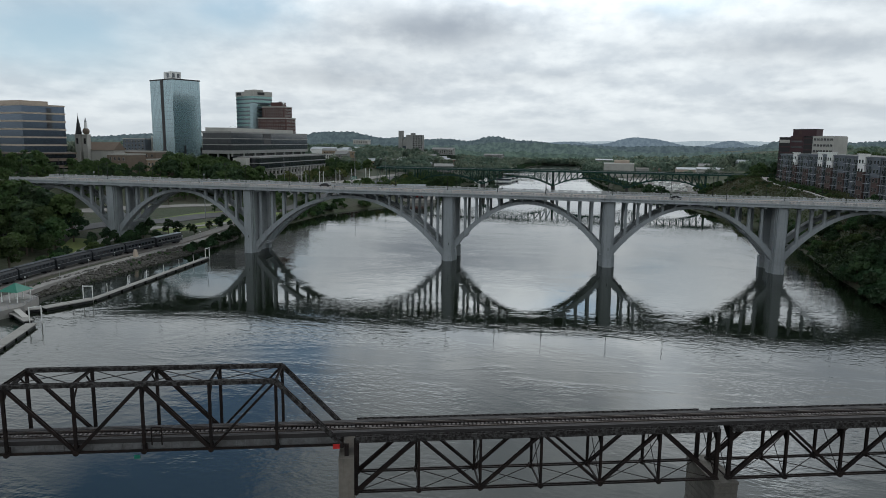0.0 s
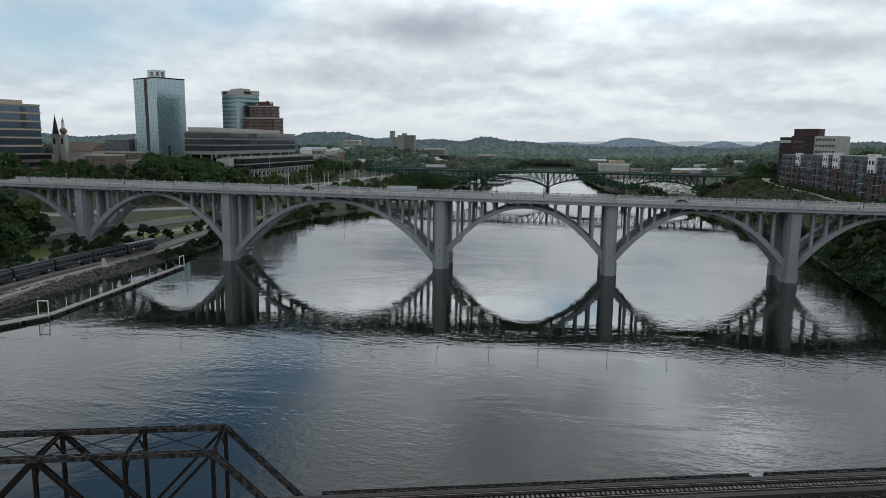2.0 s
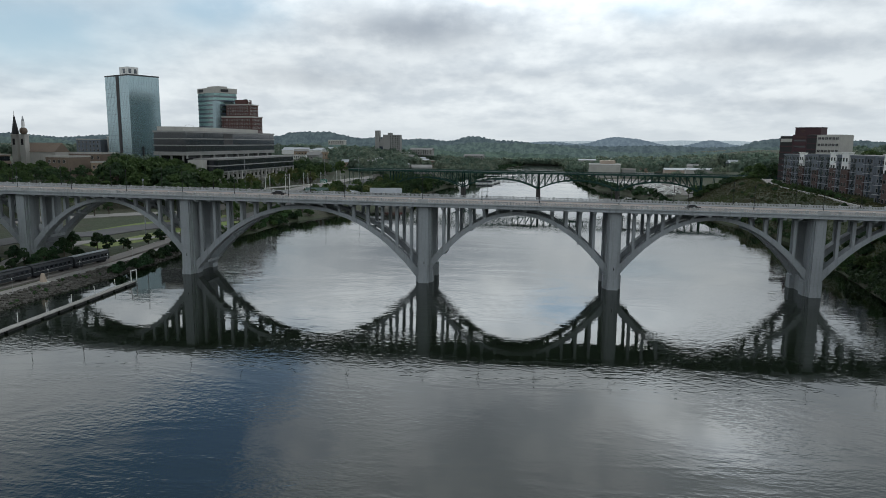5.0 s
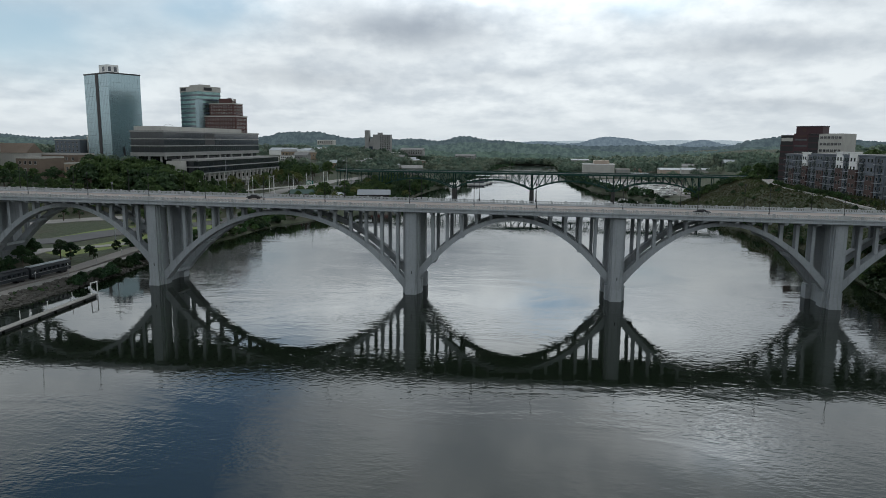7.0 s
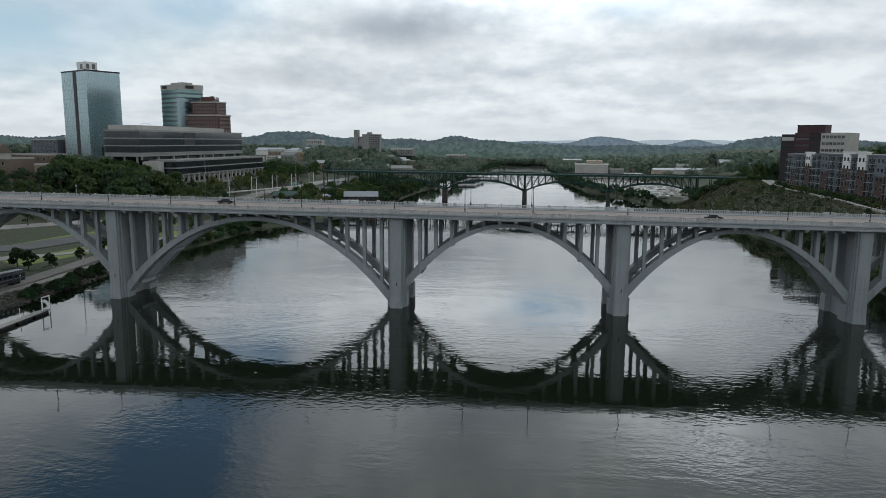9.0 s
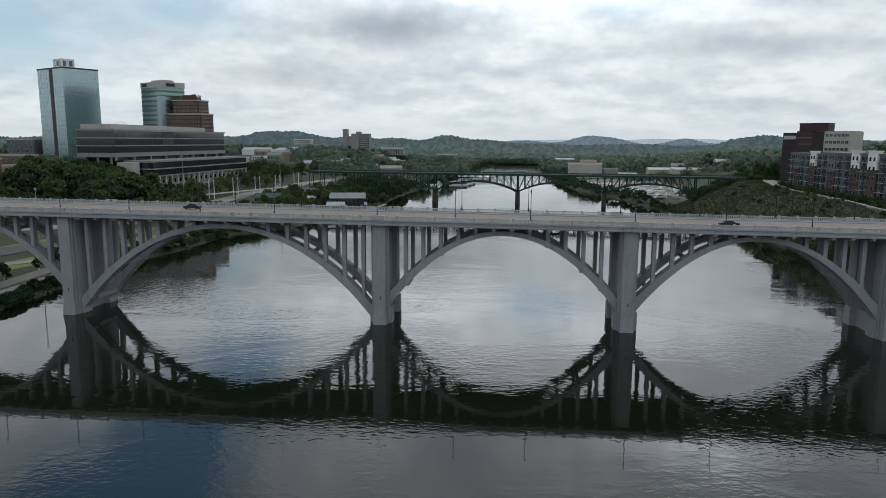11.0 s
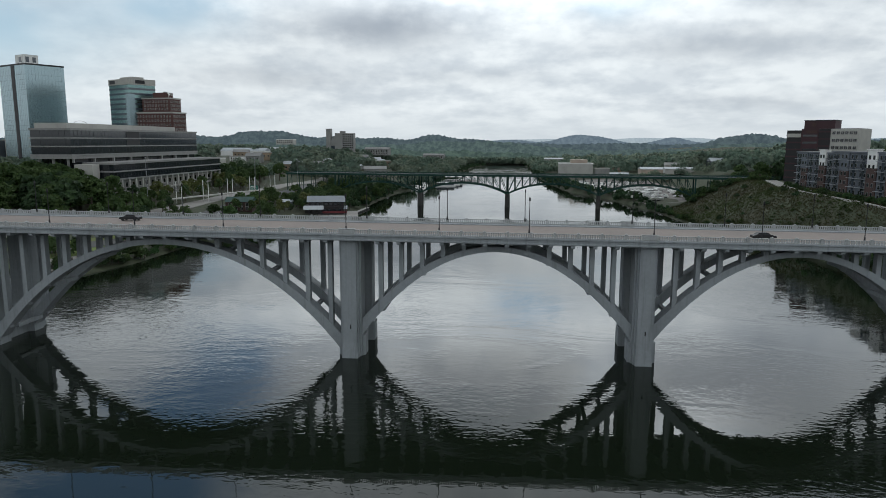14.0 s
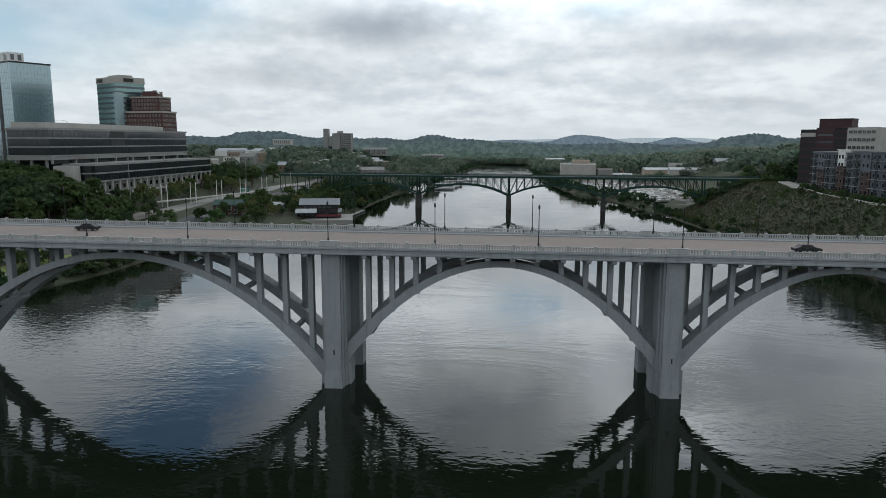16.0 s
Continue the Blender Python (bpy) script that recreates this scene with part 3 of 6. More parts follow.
for i, crown, fall2, fall4 in SPANS:
    xa_, xb_ = (PIERS[i] if i >= 0 else -201.8), PIERS[i + 1]
    xc = (xa_ + xb_) / 2
    half = (xb_ - xa_) / 2 - 1.4
    thick = 1.15
    us = np.linspace(-half, half, 49)
    inner = [(xc + u, crown - fall2 * u * u - fall4 * u ** 4) for u in us]
    outer = []
    for u, (px_, pz_) in zip(us, inner):
        slope = -2 * fall2 * u - 4 * fall4 * u ** 3
        l_ = math.hypot(1, slope)
        g = thick + 1.1 * (abs(u) / half) ** 2.2
        outer.append((px_ - slope / l_ * g, pz_ + g / l_))
    for y0, y1 in RIBS:
        bm = BM()
        rings = []
        for (xa, za), (xo, zo) in zip(inner, outer):
            lim = lambda v: min(max(v, xc - half - 0.8), xc + half + 0.8)
            rings.append([bm.verts.new(c) for c in ((lim(xa), y0, max(za, -2)), (lim(xa), y1, max(za, -2)), (lim(xo), y1, max(zo, -2)), (lim(xo), y0, max(zo, -2)))])
        for p, q in zip(rings, rings[1:]):
            for j in range(4):
                bm.faces.new((p[j], p[(j + 1) % 4], q[(j + 1) % 4], q[j]))
        bm.faces.new(rings[0])
        bm.faces.new(rings[-1][::-1])
        bmesh.ops.recalc_face_normals(bm, faces=bm.faces)
        part("arch_rib", bm, M["concrete"], arch_bridge)
    # columns, floor beams and struts between the ribs
    span = xb_ - xa_
    nc = 16 if i == 1 else 12
    first = 4.5 if i == 1 else 6.1
    for kx in range(nc):
        x = xa_ + first + (span - 2 * first) * kx / (nc - 1)
        if x < X0 + 1:
            continue
        u = x - xc
        zb = crown - fall2 * u * u - fall4 * u ** 4 + 1.0
        zt = rail_top(x) - 2.3
        for y0, y1 in RIBS:
            ym = y0 + 0.3 if y0 < 5 else y1 - 1.7
            if zt - 0.9 > zb:
                bm = BM()
                box(bm, x - 0.46, x + 0.46, ym, ym + 1.4, zb - 0.9, zt - 0.7)
                box(bm, x - 0.6, x + 0.6, ym - 0.1, ym + 1.5, zt - 1.0, zt - 0.7)
                part("spandrel_column", bm, M["concrete"], arch_bridge)
        bm = BM()
        box(bm, x - 0.45, x + 0.45, Y_NEAR + 0.9, Y_FAR - 0.9, zt - 0.75, zt + 0.02)
        box(bm, x - 0.42, x + 0.42, Y_NEAR + 0.15, Y_NEAR + 4.0, zt - 0.45, zt + 0.02)
        box(bm, x - 0.42, x + 0.42, Y_FAR - 4.0, Y_FAR - 0.15, zt - 0.45, zt + 0.02)
        part("floor_beam", bm, M["concrete"], arch_bridge)
        if kx % 2 == 0 and zb < zt - 2.5:
            bm = BM()
            box(bm, x - 0.4, x + 0.4, RIBS[0][1] - 0.1, RIBS[1][0] + 0.1, zb - 1.5, zb - 0.7)
            part("rib_strut", bm, M["concrete"], arch_bridge)

for i, x in enumerate(PIERS):
    base = -3.0 if 0 < i < 5 else (5.0 if i == 0 else 8.0)
    zt = rail_top(x) - 2.3
    pier = part("pier", BM(), M["concrete"], arch_bridge)
    # cross wall low down and a strut under the deck tie the two shafts
    pier.data = mesh_of("pier", box(BM(), x - 1.3, x + 1.3, 5.2, 13.6, base, max(base + 2.5, 4.6)), M["concrete"])
    part("pier_strut", box(BM(), x - 0.9, x + 0.9, 5.2, 13.6, zt - 2.0, zt + 0.01), M["concrete"], pier)
    for y0, y1, s in ((0.0, 5.3, 1), (13.5, 18.8, -1)):
        front = y0 if s > 0 else y1
        # two narrow set-backs beside a broad pilaster that flares at the foot
        for nm_, hw, yo, z1 in (("pier_shaft", 2.2, 1.5, zt), ("pier_setback", 1.85, 0.55, zt - 0.15), ("pilaster", 1.5, 0.0, zt - 0.3)):
            tuck = {"pier_shaft": 0.0, "pier_setback": 0.3, "pilaster": 0.6}[nm_]
            ya, yb = (front + yo, y1 - tuck) if s > 0 else (y0 + tuck, front - yo)
            part(nm_, box(BM(), x - hw, x + hw, ya, yb, base, z1), M["concrete"], pier)
        bm = BM()
        out = front - s * 0.7
        vs = [bm.verts.new(c) for c in ((x - 1.5, front + s * .2, 3.2), (x + 1.5, front + s * .2, 3.2), (x + 1.85, front + s * .2, base), (x - 1.85, front + s * .2, base),
                                        (x - 1.5, front - s * .01, 3.2), (x + 1.5, front - s * .01, 3.2), (x + 1.85, out, base), (x - 1.85, out, base))]
        for f in ((0, 1, 2, 3), (4, 7, 6, 5), (0, 4, 5, 1), (1, 5, 6, 2), (2, 6, 7, 3), (3, 7, 4, 0)):
            bm.faces.new([vs[j] for j in f])
        bmesh.ops.recalc_face_normals(bm, faces=bm.faces)
        part("pier_foot", bm, M["concrete"], pier)
        if s > 0 and 0 < i < 4:
            part("drain_slot", box(BM(), x + 0.05, x + 0.3, -0.02, 0.1, 6.2, 7.1), M["dark"], pier)
        bm = BM()
        ya, yb = (RIBS[0] if s > 0 else RIBS[1])
        box(bm, x - 2.75, x + 2.75, ya - 0.05, yb + 0.05, base, max(base + 2, 4.3))
        part("rib_foot", bm, M["concrete"], pier)

# street lamps, in pairs
bm = BM()
tube(bm, (0, 0, 0), (0, 0, 0.9), 0.19, 0.14)
tube(bm, (0, 0, 0.9), (0, 0, 6.6), 0.09, 0.06)
pole_me = mesh_of("pole", bm, M["dark"])
bm = BM()
tube(bm, (0, 0, 6.6), (0, 0, 6.75), 0.12, 0.2)
tube(bm, (0, 0, 6.75), (0, 0, 7.2), 0.2, 0.14)
tube(bm, (0, 0, 7.2), (0, 0, 7.4), 0.16, 0.03)
head_me = mesh_of("lantern", bm, M["dark"])
lamp = None
for yc in (Y_NEAR + 0.75, Y_FAR - 0.75):
    for x in (-181, -161.5, -141.5, -121.3, -101.2, -81.2, -63, -44.6, -25.8, -0.4, 18.4, 36.2, 60.3, 80.6, 99.5, 118.9, 138.7, 158.5, 178.5, 198, 218):
        m = pose(x, yc, rail_top(x) - 0.35)
        if lamp is None:
            lamp = thing("street_lamp", "slender black lamp post on the bridge railing", "street lamp", group="bridge lamps")
            part("pole", pole_me, None, lamp)
            part("lantern", head_me, None, lamp)
            lamp.matrix_basis = m
        else:
            copy_thing(lamp, m)


# ---- the railway truss bridge ----
RU = pose(26.7, -188.1, 0, 0, 0, 15.0)               # x runs along the track, y across it
rail_bridge = thing("railway_bridge", "old rusted steel railway truss bridge on stone piers", "bridge")
rail_bridge.matrix_basis = RU
PAN, WID = 6.72, 5.0


def girder(bm, a, c, d=0.5, wd=0.42, lace=True):
    """A built-up riveted member: two channels tied by lacing bars."""
    a, c = Vector(a), Vector(c)
    off = Vector((0, wd / 2, 0))
    beam(bm, a - off, c - off, 0.07, d)
    beam(bm, a + off, c + off, 0.07, d)
    beam(bm, a + Vector((0, 0, 0)), c, wd, 0.05)
    if lace:
        n = max(2, int((c - a).length / 1.1))
        for i in range(n):
            p, q = a.lerp(c, i / n), a.lerp(c, (i + 1) / n)
            s = 1 if i % 2 else -1
            up_v = Vector((0, 0, d * 0.45)) if abs((c - a).normalized().z) < 0.8 else Vector((d * 0.45, 0, 0))
            beam(bm, p - off * s + up_v, q + off * s + up_v, 0.07, 0.03)


def member(name, a, c, d, wd, mat="rust", lace=True):
    bm = BM()
    girder(bm, a, c, d, wd, lace)
    return part(name, bm, M[mat], rail_bridge)


def rod(name, a, c, t=0.07):
    return part(name, beam(BM(), a, c, t, t), M["rust"], rail_bridge)


def through_span(s0):
    """A six-panel truss that the track runs through."""
    lo, hi = 13.4, 20.6
    X = [s0 + i * PAN for i in range(7)]
    for y in (0, WID):
        for i in range(6):
            rod("bottom_chord", (X[i], y, lo), (X[i + 1], y, lo), 0.22)
            if 1 <= i <= 4:
                member("top_chord", (X[i], y, hi), (X[i + 1], y, hi), 0.42, 0.44, "flake")
        member("end_post", (X[0], y, lo), (X[1], y, hi), 0.42, 0.44, "flake")
        member("end_post", (X[6], y, lo), (X[5], y, hi), 0.42, 0.44, "flake")
        for i in range(1, 6):
            member("vertical", (X[i], y, lo), (X[i], y, hi), 0.28, 0.26)
        member("diagonal", (X[1], y, hi), (X[2], y, lo), 0.3, 0.3)
        member("diagonal", (X[5], y, hi), (X[4], y, lo), 0.22, 0.24)
        member("diagonal", (X[3], y, hi), (X[2], y, lo), 0.36, 0.36)
        member("diagonal", (X[3], y, hi), (X[4], y, lo), 0.36, 0.36)
        for i in range(7):
            part("gusset", tube(BM(), (X[i], y - 0.3, lo), (X[i], y + 0.3, lo), 0.3, n=8), M["rust"], rail_bridge)
    for i in range(1, 6):
        member("portal_strut", (X[i], 0.2, hi), (X[i], WID - 0.2, hi), 0.4, 0.3)
        for a, c in ((0.15, 1.6), (WID - 0.15, WID - 1.6)):
            rod("knee_brace", (X[i], a, hi - 1.7), (X[i], c, hi - 0.1), 0.14)
        if i < 5:
            rod("lateral_rod", (X[i], 0.2, hi), (X[i + 1], WID - 0.2, hi))
            rod("lateral_rod", (X[i + 1], 0.2, hi), (X[i], WID - 0.2, hi))
    for i in range(7):
        part("floor_beam", box(BM(), X[i] - 0.15, X[i] + 0.15, 0.1, WID - 0.1, lo - 0.15, lo + 0.6), M["rust"], rail_bridge)
    for y in (0.55, 1.5, WID - 1.5, WID - 0.55):
        bm = BM()
        box(bm, X[0], X[6], y - 0.05, y + 0.05, lo - 0.1, lo + 0.75)
        for i in range(42):
            xx = X[0] + PAN * 6 * (i + 0.5) / 42
            box(bm, xx - 0.04, xx + 0.04, y - 0.12, y + 0.12, lo - 0.08, lo + 0.73)
        part("stringer", bm, M["girder" if y < 1 else "rust"], rail_bridge)


def deck_span(s0):
    """A truss below the track."""
    lo, hi = 8.0, 14.0
    X = [s0 + i * PAN for i in range(7)]
    for y in (0, WID - 0.3):
        for i in range(6):
            bm = BM()
            girder(bm, (X[i], y, hi), (X[i + 1], y, hi), 0.62, 0.5)
            box(bm, X[i], X[i + 1], y - 0.3, y + 0.3, hi - 0.36, hi - 0.3)
            part("top_chord", bm, M["flake"], rail_bridge)
            for o in (-0.18, 0.18):
                rod("bottom_chord", (X[i], y + o, lo), (X[i + 1], y + o, lo), 0.16)
            member("diagonal", (X[i], y, lo if i % 2 == 0 else hi), (X[i + 1], y, hi if i % 2 == 0 else lo), 0.42 if i in (0, 5) else 0.28, 0.36)
        for i in range(7):
            member("vertical", (X[i], y, lo), (X[i], y, hi), 0.24 if 0 < i < 6 else 0.4, 0.3)
            part("gusset", tube(BM(), (X[i], y - 0.3, lo), (X[i], y + 0.3, lo), 0.32, n=8), M["rust"], rail_bridge)
    for i in range(7):
        rod("sway_rod", (X[i], 0, lo), (X[i], WID - 0.3, hi - 0.4))
        rod("sway_rod", (X[i], 0, hi - 0.4), (X[i], WID - 0.3, lo))
        part("lower_strut", beam(BM(), (X[i], 0, lo), (X[i], WID - 0.3, lo), 0.16, 0.2), M["rust"], rail_bridge)
        vs = BM()
        a = [vs.verts.new(c) for c in ((X[i], 0.2, hi - 0.3), (X[i], 2.0, hi - 0.3), (X[i], 0.2, hi - 2.0))]
        vs.faces.new(a)
        bmesh.ops.solidify(vs, geom=list(vs.faces), thickness=0.06)
        part("knee_plate", vs, M["rust"], rail_bridge)
        if i < 6:
            rod("lateral_rod", (X[i], 0, lo), (X[i + 1], WID - 0.3, lo))
            rod("lateral_rod", (X[i + 1], 0, lo), (X[i], WID - 0.3, lo))
    part("stringer", box(BM(), X[0], X[6], 1.3, 1.6, hi - 0.6, hi + 0.15), M["rust"], rail_bridge)
    part("stringer", box(BM(), X[0], X[6], 2.8, 3.1, hi - 0.6, hi + 0.15), M["rust"], rail_bridge)


through_span(-48.4)
through_span(-90.2)
deck_span(-6.6)
deck_span(35.2)
deck_span(77.0)
# track: ties, rails, guard timbers
tie_me = mesh_of("tie", box(BM(), -0.12, 0.12, 0.5, 3.9, 14.16, 14.4), M["tie"])
ties = []
for i in range(300):
    part("tie", tie_me, None, rail_bridge).matrix_basis = pose(-46 + i * 0.46, 0, 0)
bm = BM()
for i in range(100):
    x = -92 + i * 0.46
    box(bm, x - 0.12, x + 0.12, 0.5, 3.9, 14.16, 14.4)
part("ties", bm, M["tie"], rail_bridge, kind="stuff")
for y in (1.48, 2.92):
    part("rail", box(BM(), -92, 120, y - 0.04, y + 0.04, 14.4, 14.56), M["steelrail"], rail_bridge)
for y in (1.8, 2.6):
    part("guard_rail", box(BM(), -92, 120, y - 0.04, y + 0.04, 14.4, 14.52), M["rust"], rail_bridge)
for y0, y1 in ((0.42, 1.3), (3.1, 3.98)):
    part("guard_timber", box(BM(), -92, 120, y0, y0 + 0.16, 14.1, 14.58), M["darkwood"], rail_bridge)
    part("walk_plank", box(BM(), -92, 120, y0 + 0.17, y0 + 0.48, 14.41, 14.47), M["darkwood"], rail_bridge)
    part("walk_plank", box(BM(), -92, 120, y0 + 0.52, y1 - 0.04, 14.41, 14.47), M["darkwood"], rail_bridge)
bm = BM()
beam(bm, (-27.3, -0.5, 15.2), (-26.3, -0.5, 15.2), 0.12, 0.12)
for z0, z1, xx in ((14.2, 16.1, -27.3), (14.2, 16.1, -26.3)):
    beam(bm, (xx, -0.5, z0), (xx, -0.5, z1), 0.12, 0.12)
beam(bm, (-27.3, -0.5, 16.1), (-26.3, -0.5, 16.1), 0.12, 0.12)
part("ladder_cage", bm, M["rust"], rail_bridge)
part("channel_marker", box(BM(), -9.0, -8.3, -0.35, -0.28, 13.1, 13.6), M["red"], rail_bridge, "small red channel marker board")
part("channel_marker", box(BM(), -29.2, -28.6, -0.35, -0.28, 12.7, 13.1), M["signgreen"], rail_bridge, "small green channel marker board")
# piers
for s, top, nm in ((-49.4, 12.9, "stone"), (-7.6, 12.2, "concrete"), (34.6, 7.6, "stone"), (76.4, 7.6, "stone")):
    bm = BM()
    hw = 0.8 if nm == "concrete" else 1.3
    prism(bm, [(s - hw, -0.9), (s + hw, -0.9), (s + hw, WID + 0.9), (s, WID + 2.2), (s - hw, WID + 0.9)], -4, top)
    pier = part("pier", bm, M["stone"] if nm == "stone" else M["pierconc"], rail_bridge)
    if nm == "stone":
        part("coping", box(BM(), s - hw - 0.15, s + hw + 0.15, -1.0, WID + 1.0, top + 0.004, top + 0.35), M["stone"], pier)
        for zz in np.arange(0.4, top - 0.8, 0.9):
            part("stone_course", box(BM(), s - hw - 0.06, s + hw + 0.06, -0.97, WID + 0.97, zz, zz + 0.78), M["stone"], pier)
    else:
        for yb in (0.0, WID):
            part("bearing", box(BM(), s - 0.2, s + 0.25, yb - 0.25, yb + 0.25, top, 13.4), M["rust"], pier, "rusted steel bearing")


# ---- the green steel bridge further up the river ----
GA = math.degrees(math.atan(-0.10))
steel_bridge = thing("steel_bridge", "dark green steel cantilever truss bridge on slim piers", "bridge")
steel_bridge.matrix_basis = pose(36.0, 333, 0, 0, 0, GA)
SP = 61.0
TOP = 20.9


def gpart(name, a, c, wd, ht):
    return part(name, beam(BM(), a, c, wd, ht), M["green"], steel_bridge)


bm = BM()
box(bm, -SP * 2.6, SP * 2.85, -0.4, 10.4, 20.7, 22.0)
part("deck", bm, M["green"], steel_bridge)
part("roadway", box(BM(), -SP * 2.6, SP * 2.85, 0.5, 9.5, 22.0, 22.06), M["asphalt"], steel_bridge)
for y in (-0.3, 10.3):
    bm = BM()
    for zz in (22.3, 22.6, 22.9):
        beam(bm, (-SP * 2.6, y, zz), (SP * 2.85, y, zz), 0.14, 0.16)
    for i in range(120):
        x = -SP * 2.6 + i * SP * 5.45 / 119
        beam(bm, (x, y, 22.0), (x, y, 22.95), 0.1, 0.1)
    part("railing", bm, M["green"], steel_bridge)
for si in range(-2, 2):
    xa = si * SP
    n = 12
    px_ = [xa + SP * i / n for i in range(n + 1)]
    zl = []
    for i in range(n + 1):
        t = i / n * 2 - 1
        zl.append(9.0 + 7.2 * (1 - abs(t) ** 2.2))
    for y in (1.0, 9.0):
        gpart("top_chord", (px_[0], y, TOP), (px_[-1], y, TOP), 0.45, 0.55)
        for i in range(n):
            gpart("lower_chord", (px_[i], y, zl[i]), (px_[i + 1], y, zl[i + 1]), 0.7, 0.95)
            lo_i, hi_i = (i, i + 1) if i >= n // 2 else (i + 1, i)
            gpart("diagonal", (px_[lo_i], y, TOP - 0.2), (px_[hi_i], y, zl[hi_i]), 0.3, 0.36)
        for i in range(n + 1):
            gpart("vertical", (px_[i], y, zl[i]), (px_[i], y, TOP), 0.5 if 0 < i < n else 0.9, 0.5 if 0 < i < n else 0.9)
    for i in range(n + 1):
        gpart("cross_strut", (px_[i], 1.0, zl[i]), (px_[i], 9.0, zl[i]), 0.2, 0.3)
for si in range(-2, 3):
    bm = BM()
    tube(bm, (si * SP, 1.5, -4), (si * SP, 1.5, 9.0), 1.6, 1.3, 10)
    tube(bm, (si * SP, 8.5, -4), (si * SP, 8.5, 9.0), 1.6, 1.3, 10)
    box(bm, si * SP - 0.8, si * SP + 0.8, 1.5, 8.5, -4, 8.6)
    part("pier", bm, M["oldstone"], steel_bridge)
for side in (-1, 1):
    for i in range(1, 5):
        x = side * (2 * SP) + side * i * 9.0
        z0 = float(land(36.0 + x, 333 - 0.10 * x)) - 1
        if z0 < 19:
            for y in (1.0, 9.0):
                gpart("trestle_post", (x, y, z0), (x, y, 21.3), 0.4, 0.4)
            gpart("trestle_brace", (x, 1.0, z0 + 1), (x, 9.0, 20.8), 0.2, 0.2)


# ---- trees ----
def leaf_cloud(rng, lobes, size, per, squash=0.8):
    """Leaf clumps as bent quads over overlapping lobes. lobes: rows of x, y, z, r."""
    out = []
    for x, y, z, r in lobes:
        n = int(per * r * r)
        d = rng.normal(size=(n, 3))
        d /= np.linalg.norm(d, axis=1)[:, None]
        d[:, 2] = np.where(d[:, 2] < -0.35, -d[:, 2], d[:, 2])
        p = np.array([x, y, z]) + d * r * (0.72 + 0.36 * rng.random((n, 1)) ** 0.7) * np.array([1, 1, squash])
        nn = d + 0.55 * rng.normal(size=(n, 3))
        nn /= np.linalg.norm(nn, axis=1)[:, None]
        t = np.cross(nn, rng.normal(size=(n, 3)))
        t /= np.linalg.norm(t, axis=1)[:, None]
        bt = np.cross(nn, t)
        s = size * (0.6 + 0.8 * rng.random((n, 1)))
        out.append(np.stack([p - t * s, p - bt * s * 0.8 + nn * s * 0.25, p + t * s, p + bt * s * 0.8 + nn * s * 0.25], 1))
    return np.concatenate(out).reshape(-1, 3)


def quad_mesh(name, verts, mat):
    me = bpy.data.meshes.new(name)
    me.from_pydata(verts.tolist(), [], np.arange(len(verts)).reshape(-1, 4).tolist())
    me.materials.append(mat)
    return me


def crown_lobes(rng, w_, h0, h1, n):
    rows = [(0, 0, h0 + (h1 - h0) * 0.55, w_ * 0.55)]
    for i in range(n):
        a, f = rng.random() * 6.283, rng.random()
        rr = w_ * 0.62 * math.sqrt(max(0.05, 1 - (2 * f - 0.85) ** 2)) * (0.75 + 0.5 * rng.random())
        rows.append((rr * math.cos(a), rr * math.sin(a), h0 + (h1 - h0) * (0.12 + 0.78 * f), w_ * (0.24 + 0.2 * rng.random())))
    return rows


TREES = {}


def tree_kind(key, seed, w_, h0, h1, lobes, mat, size, per, label):
    """One tree of a kind, kept as the model for its copies. Heights in metres."""
    rng = np.random.default_rng(seed)
    rows = crown_lobes(rng, w_, h0, h1, lobes)
    crown = quad_mesh("crown", leaf_cloud(rng, rows, size, per), M[mat])
    bm = BM()
    tube(bm, (0, 0, -1.0), (0.1, 0.05, h0 + (h1 - h0) * 0.25), 0.035 * h1, 0.022 * h1, 8)
    tube(bm, (0.1, 0.05, h0 + (h1 - h0) * 0.2), (0, 0, h1 * 0.8), 0.022 * h1, 0.006 * h1, 6)
    for x, y, z, r in rows[1:7]:
        tube(bm, (0.05, 0, min(z - 0.5, h0 + (h1 - h0) * 0.3)), (x * 0.9, y * 0.9, z), 0.013 * h1, 0.004 * h1, 5)
    trunk = mesh_of("trunk", bm, M["bark"])
    TREES[key] = (trunk, crown, label)


tree_kind("oak", 1, 4.6, 1.4, 10.0, 15, "leaf_a", 0.46, 34, "broad leafy green oak on the bank")
tree_kind("maple", 2, 4.0, 1.2, 10.0, 13, "leaf_b", 0.46, 38, "dense dark green maple tree")
tree_kind("ash", 3, 3.3, 1.6, 10.0, 11, "leaf_b", 0.43, 44, "upright dark green ash tree")
tree_kind("willow", 4, 4.2, 0.7, 9.0, 14, "leaf_c", 0.43, 36, "light green spreading tree")
tree_kind("elm", 5, 4.4, 1.3, 10.0, 17, "leaf_a", 0.49, 30, "wide green elm with uneven crown")
tree_kind("cedar", 6, 1.5, 0.4, 10.0, 12, "leaf_b", 0.38, 90, "narrow dark evergreen tree")
tree_kind("shrub", 7, 2.2, 0.1, 3.2, 8, "leaf_a", 0.35, 60, "rounded green shrub on the bank")
tree_kind("thicket", 8, 2.6, 0.0, 2.8, 10, "leaf_b", 0.38, 52, "dark tangled riverside thicket")
MODEL = {}


